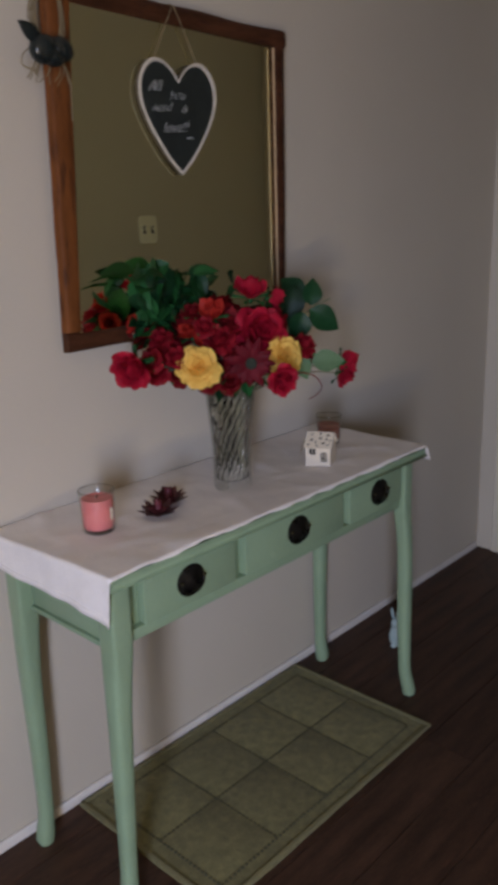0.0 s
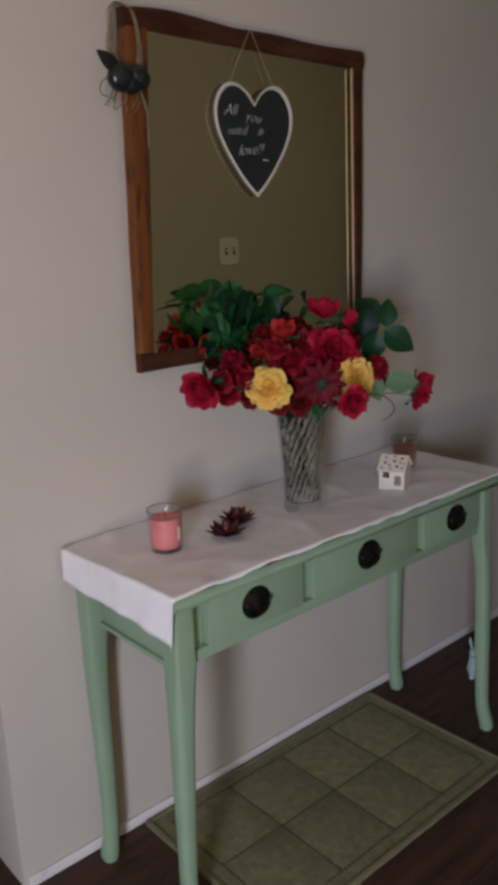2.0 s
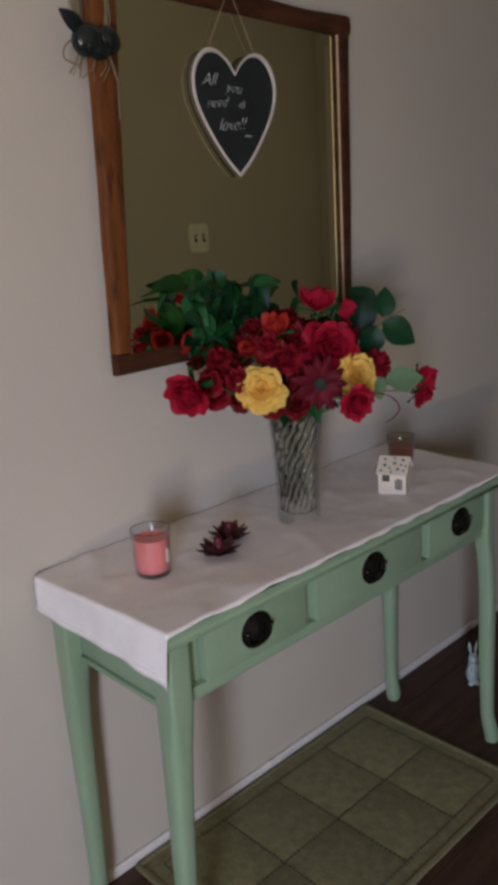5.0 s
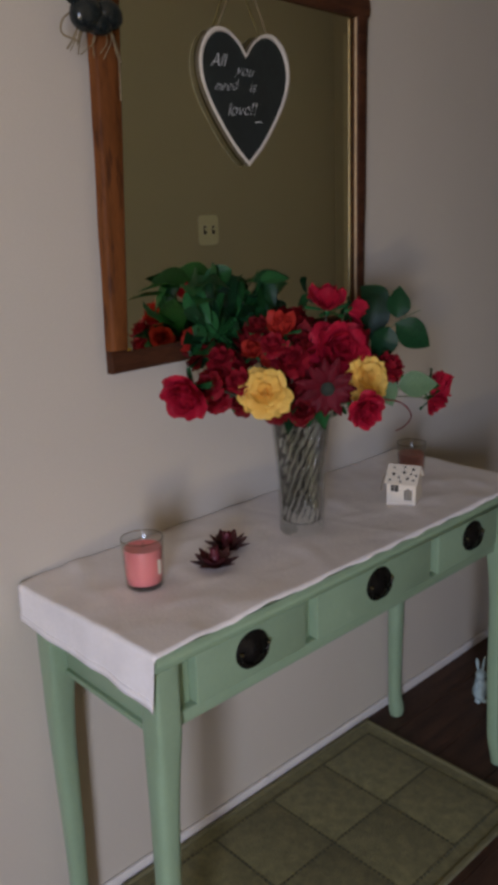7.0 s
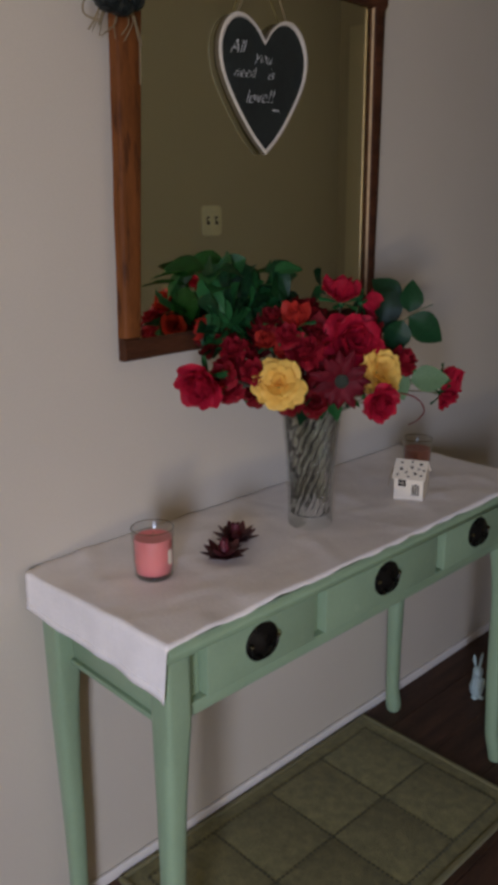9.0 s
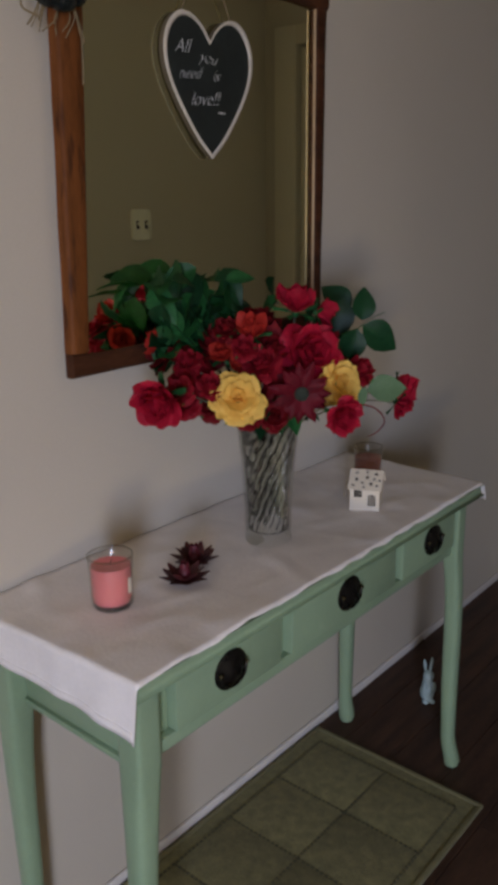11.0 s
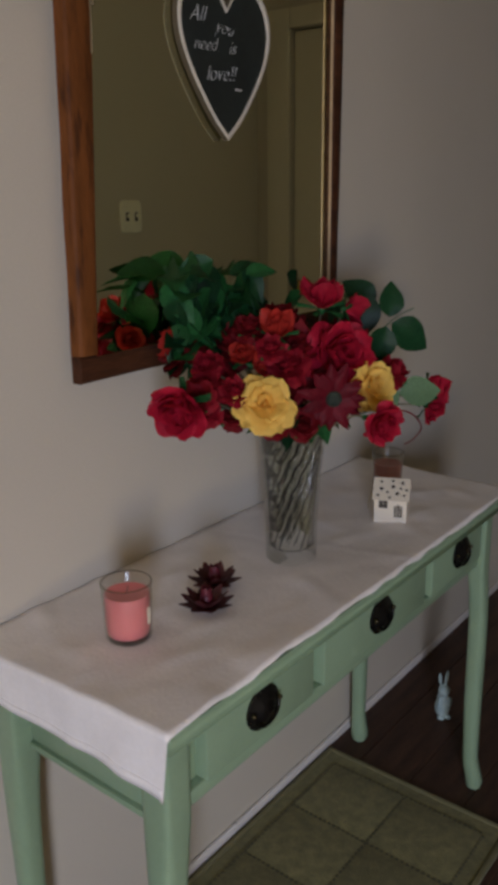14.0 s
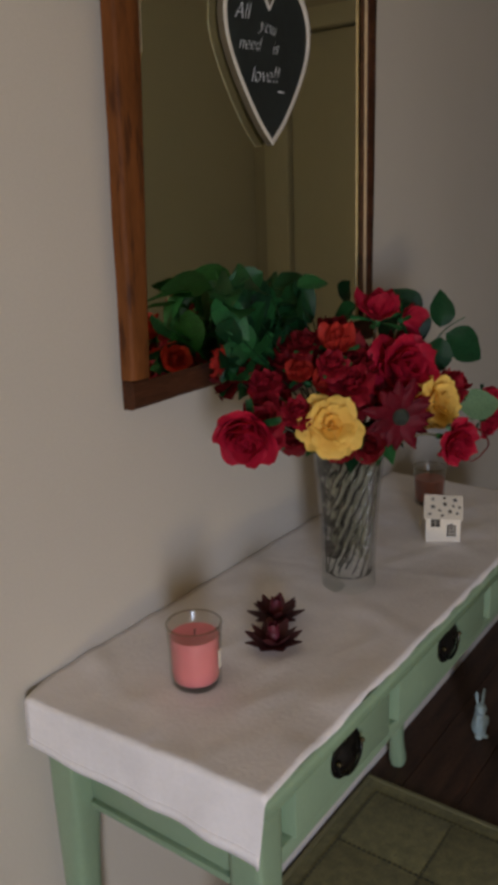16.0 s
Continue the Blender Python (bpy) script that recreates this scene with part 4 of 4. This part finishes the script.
# ---- candles ----
def candle(x, y, label, wax, r, h, fill):
    ob = thing("candle", x, y, TOP + 0.0058, label, "candle", "candles on the table")
    prof = [(0.0, 0.0), (r * 0.88, 0.0), (r * 0.95, 0.004), (r * 0.97, 0.02), (r, h * 0.6), (r * 1.05, h - 0.002), (r * 1.045, h), (r * 1.0, h - 0.002),
            (r * 0.955, h * 0.6), (r * 0.93, 0.02), (r * 0.86, 0.009), (0.0, 0.008)]
    part("glass_jar", lathe(bmesh.new(), prof, 40), TUMBLER, ob, "clear thin glass jar", smooth=50)
    bead = [(r * 1.025 + 0.0013 * math.cos(k / 8 * 2 * math.pi), h + 0.0013 * math.sin(k / 8 * 2 * math.pi)) for k in range(9)]
    bm = rings(bmesh.new(), [[Vector((q * math.cos(a / 40 * 2 * math.pi), q * math.sin(a / 40 * 2 * math.pi), z)) for a in range(40)] for q, z in bead], cap=False)
    part("rim", bm, THICKGLASS, ob, "rounded glass rim", smooth=50)
    part("base", lathe(bmesh.new(), [(0.0, 0.0012), (r * 0.84, 0.0012), (r * 0.86, 0.004), (r * 0.82, 0.0072), (0.0, 0.007)], 40), THICKGLASS, ob, "thick glass base", smooth=50)
    w = part("wax", lathe(bmesh.new(), [(0.0, 0.0085), (r * 0.84, 0.0092), (r * 0.9, 0.02), (r * 0.92, fill - 0.003), (r * 0.9, fill), (r * 0.6, fill - 0.002), (0.0, fill - 0.003)], 40), wax, ob, smooth=50)
    part("wick", tube(bmesh.new(), smooth_line([(0, 0, fill - 0.003), (0.0005, 0, fill + 0.003), (0.002, 0.001, fill + 0.008)], 4), 0.0008, 6), CUT, w, "short black wick")
    return ob


c1 = candle(0.183, 0.121, "pink candle in a clear glass jar on the runner", WAX, 0.0355, 0.089, 0.072)
part("label", B((0.0362, -0.004, 0.03), (0.0366, 0.004, 0.056)), CARD, c1, "small pale label", at=pose(0, 0, 0, 0, 0, 12))
candle(0.163, 0.925, "terracotta candle in a clear glass jar behind the little house", WAXB, 0.033, 0.08, 0.055)


# ---- dried pods ----
def pod(x, y, rz, tilt):
    ob = thing("dried_flower", x, y, TOP + 0.0058, "dried burgundy star-shaped pod with a crimson heart", "ornament", "dried pods on the table", rz)
    bm = bmesh.new()
    rr = random.Random(int(rz))
    for ring, (n, ln, t) in enumerate(((8, 0.039, 1.42), (7, 0.034, 0.95))):
        for i in range(n):
            a = (i + ring * 0.5) / n * 2 * math.pi + rr.uniform(-0.1, 0.1)
            m = Matrix.Rotation(a, 4, "Z")
            loops = []
            for k in range(7):
                v = k / 6
                th = t - 0.35 * v
                c = Vector((0.006 + math.sin(t) * ln * v, 0, 0.007 + math.cos(t) * ln * v + 0.006 * v * v))
                w, hgt = 0.0118 * math.sin(math.pi * (0.25 + 0.72 * v)) + 0.0004, 0.0022 * (1 - v) + 0.0006
                loops.append([m @ (c + Vector((-hgt * math.cos(th) * s2, w * s1, hgt * math.sin(th) * s2))) for s1, s2 in ((-1, 0.6), (0, -1), (1, 0.6), (0, 0.2))])
            rings(bm, loops)
    ellipsoid(bm, (0, 0, 0.008), (0.011, 0.011, 0.008), seg=10)
    part("husk", bm, STAR, ob, smooth=40)
    bm = bmesh.new()
    ellipsoid(bm, (0, 0, 0.02), (0.011, 0.011, 0.013), seg=12)
    for i in range(5):
        petal(bm, Matrix.Rotation(i / 5 * 6.283, 4, "Z") @ Matrix.Translation((0, 0, 0.014)), 0.024, 0.008, 0.35, -0.5, 0.4, 0.005, 0.2, 0.0, 3, 4, i)
    part("pod_heart", bm, STARC, ob, "crimson seed heart", smooth=60)


pod(0.221, 0.25, 10, 0)
pod(0.18, 0.317, 33, 0)

# ---- little house ----
house = thing("toy_house", 0.274, 0.736, TOP + 0.0062, "small cream wooden house with cut-out stars and windows", "ornament", rz=math.degrees(math.atan2(0.026, 0.058)))
HW, HD, HE, HR = 0.0325, 0.068, 0.05, 0.079
bm = bmesh.new()
loops = [[Vector((x, 0, 0)), Vector((x, HD, 0)), Vector((x, HD, HE)), Vector((x, HD / 2, HR)), Vector((x, 0, HE))] for x in (-HW + 0.001, HW - 0.001)]
part("house_body", rings(bm, loops), CARD, house)
for s in (1, -1):
    bm = bmesh.new()
    e = Vector((0, HD / 2 + s * -(HD / 2 + 0.005), HE - 0.003))
    rdg = Vector((0, HD / 2, HR + 0.001))
    nrm = Vector((0, -s * (HR - HE), HD / 2)).normalized() * 0.0025
    rings(bm, [[Vector((x, 0, 0)) + q for q in (e, rdg, rdg + nrm, e + nrm)] for x in (-HW - 0.003, HW + 0.003)])
    roof = part("roof", bm, CARD, house)
    if s == 1:
        slope = (rdg - e).normalized()
        base = e + nrm * 1.15
        ln = (rdg - e).length

        def star_cut(x, t, r):
            bm = bmesh.new()
            pts = []
            for k in range(10):
                a = k / 10 * 2 * math.pi + 0.3
                q = r if k % 2 == 0 else r * 0.45
                pts.append(base + Vector((x + q * math.cos(a), 0, 0)) + slope * (t * ln + q * math.sin(a)))
            rings(bm, [pts, [p + nrm * 0.1 for p in pts]])
            part("star_cutout", bm, CUT, roof, "dark star-shaped cut-out")
        for x, t, r in ((-0.019, 0.5, 0.0054), (0.003, 0.62, 0.0054), (0.021, 0.8, 0.0054), (0.012, 0.32, 0.0054), (-0.007, 0.36, 0.003), (-0.025, 0.2, 0.003), (0.025, 0.25, 0.003), (-0.002, 0.14, 0.003),
                        (0.018, 0.55, 0.003), (0.002, 0.88, 0.003), (-0.02, 0.82, 0.003), (0.029, 0.5, 0.003)):
            star_cut(x, t, max(r, 0.0038))
for ix in (0, 1):
    for iz in (0, 1):
        x, z = -0.0225 + ix * 0.0088, 0.0305 + iz * 0.0088
        part("window_cutout", B((x, -0.0006, z), (x + 0.008, 0.0002, z + 0.008)), CUT, house, "dark square window cut-out")
for ix in (0, 1, 2):
    for iz in range(4):
        x, z = 0.007 + ix * 0.0058, 0.013 + iz * 0.0062
        hgt = 0.005 if iz < 3 else (0.0036 if ix != 1 else 0.0062)
        part("door_cutout", B((x, -0.0006, z), (x + 0.0046, 0.0002, z + hgt)), CUT, house, "dark arched door cut-out")
bm = bmesh.new()
tube(bm, smooth_line([(-HW - 0.004, 0.02, 0.066), (-HW - 0.008, 0.0, 0.05), (-HW - 0.01, -0.004, 0.03)], 6), 0.0009, 5)
part("hanging_thread", bm, TWINE, house, "thin hanging thread", smooth=60)

# ---- rabbit ----
bm = bmesh.new()
ellipsoid(bm, (0, 0, 0.03), (0.021, 0.02, 0.031))
ellipsoid(bm, (0, 0, 0.055), (0.016, 0.015, 0.026))
ellipsoid(bm, (0.004, -0.004, 0.085), (0.0155, 0.0165, 0.0165))
ellipsoid(bm, (0.012, -0.012, 0.081), (0.007, 0.008, 0.007), seg=10)
for s in (-1, 1):
    ellipsoid(bm, (-0.001 + 0.006 * s, 0.007 * s, 0.117), (0.0045, 0.0065, 0.024), Matrix.Rotation(-0.28 * s, 4, "X"), 10)
    ellipsoid(bm, (0.012 + 0.006 * s, -0.012 + 0.007 * s, 0.007), (0.011, 0.008, 0.007), None, 10)
    ellipsoid(bm, (0.01 + 0.01 * s, -0.008 + 0.01 * s, 0.05), (0.006, 0.006, 0.018), None, 10)
ellipsoid(bm, (-0.016, 0.014, 0.014), (0.009, 0.009, 0.009), None, 10)
rab = part("rabbit_figurine", bm, RABBIT, None, "", smooth=0)
rab.matrix_basis = pose(0.183, 1.255, 0.0)
md = rab.modifiers.new("one_skin", "REMESH")
md.mode, md.voxel_size, md.use_smooth_shade = "VOXEL", 0.002, True
tagged(rab, "pale blue ceramic rabbit figurine standing on the floor", "figurine")

# ---- light switch ----
sw = thing("light_switch", EAST, 1.42, 1.335, "ivory double light switch on the wall", "light switch")
bm = bmesh.new()
for_plate = []
for x, q in ((-0.0005, 1.0), (-0.004, 1.0), (-0.0062, 0.96), (-0.007, 0.9)):
    for_plate.append([Vector((x, v.x * q, v.y * q * 1.08)) for v in superloop(0, 0, 0, 0.05, 32, 6)])
part("plate", rings(bm, for_plate), PLASTIC, sw, smooth=40)
for s in (-1, 1):
    t_ = part("switch_slot", B((-0.0078, s * 0.021 - 0.0065, -0.014), (-0.0071, s * 0.021 + 0.0065, 0.014)), CUT, sw, "dark switch slot")
    part("toggle", B((-0.015, s * 0.021 - 0.004, -0.002), (-0.0079, s * 0.021 + 0.004, 0.009), 0.0015), PLASTIC, t_)

# ---- mat under the table ----
RX0, RX1, RY0, RY1 = 0.016, 0.502, 0.112, 0.944
rug = thing("floor_mat", 0.0, 0.0, 0.0, "olive cotton mat with stitched blocks on the floor", "rug")
bm = bmesh.new()
nx, ny = 24, 42
tops = []
for j in range(ny + 1):
    row = []
    for i in range(nx + 1):
        x, y = RX0 + (RX1 - RX0) * i / nx, RY0 + (RY1 - RY0) * j / ny
        row.append(bm.verts.new((x + 0.003 * noise.noise((y * 8, 1, 0)) * (i == nx), y + 0.003 * noise.noise((x * 8, 2, 0)) * (j in (0, ny)), 0.0062)))
    tops.append(row)
for a, b in zip(tops, tops[1:]):
    for i in range(nx):
        bm.faces.new((a[i], a[i + 1], b[i + 1], b[i]))
r = bmesh.ops.extrude_face_region(bm, geom=list(bm.faces))
for g in r["geom"]:
    if isinstance(g, bmesh.types.BMVert):
        g.co.z = 0.0005
part("backing", bm, MATTING, rug)
bx, by = [0.06, 0.2585, 0.457], [0.16 + k * 0.184 for k in range(5)]
for i in range(2):
    for j in range(4):
        part("block", B((bx[i] + 0.0025, by[j] + 0.0025, 0.0064), (bx[i + 1] - 0.0025, by[j + 1] - 0.0025, 0.0082), 0.0012), MATTING, rug, smooth=40)
for lo, hi in (((RX0, RY0, 0.0064), (RX1, RY0 + 0.012, 0.0105)), ((RX0, RY1 - 0.012, 0.0064), (RX1, RY1, 0.0105)), ((RX0, RY0 + 0.0125, 0.0064), (RX0 + 0.012, RY1 - 0.0125, 0.0105)), ((RX1 - 0.012, RY0 + 0.0125, 0.0064), (RX1, RY1 - 0.0125, 0.0105))):
    part("edging", B(lo, hi, 0.003), EDGING, rug, "paler bound edge", smooth=40)
bm = bmesh.new()
for x in bx:
    for k in range(58):
        y = by[0] + (by[-1] - by[0]) * k / 58
        block(bm, (x - 0.0028, y, 0.0064), (x + 0.0028, y + 0.007, 0.0093))
for y in by:
    for k in range(32):
        x = bx[0] + (bx[-1] - bx[0]) * k / 32
        block(bm, (x, y - 0.0028, 0.0064), (x + 0.007, y + 0.0028, 0.0093))
st = part("stitching", bm, STITCH, rug, "dark stitched lines")
st["kind"] = "stuff"

# ---- floor: base and planks ----
bm = bmesh.new()
for x0, x1, y1 in ((-1.44, -0.14, -0.06), (-0.14, EAST + 0.14, NORTH + 0.14), (EAST + 0.14, 3.74, MOUTH + 0.14)):
    block(bm, (x0, SOUTH - 0.14, -0.2), (x1, y1, -0.012))
floor = solid("floor", bm, mat("floor_joint", (0.012, 0.008, 0.006), 0.9), "dark reddish-brown wooden plank floor", "floor")
PW, PL = 0.14, 1.25
plank_me = []
for k in range(3):
    bm = B((0.0008, 0.0008, -0.012), (PW - 0.0008, PL - 0.0008, 0), 0.0012, 1)
    me = bpy.data.meshes.new("plank")
    bm.to_mesh(me)
    bm.free()
    me.materials.append(PLANK)
    plank_me.append(me)
rng = random.Random(8)
for i in range(37):
    off = rng.uniform(0, PL)
    for j in range(-1, 4):
        x = -1.3 + i * PW
        end = NORTH + 0.02 if -PW < x < EAST else (-0.06 if x < 0 else MOUTH)
        y0 = max(SOUTH, SOUTH - 0.14 + j * PL + off)
        y1 = min(end, SOUTH - 0.14 + (j + 1) * PL + off)
        if y1 - y0 < 0.03 or x + PW > 3.61:
            continue
        ob = new("plank", plank_me[(i + j) % 3])
        ob.parent = floor
        ob.matrix_basis = pose(x, y0, rng.uniform(-0.0006, 0.0)) @ Matrix.Diagonal((1, (y1 - y0) / PL, 1, 1))
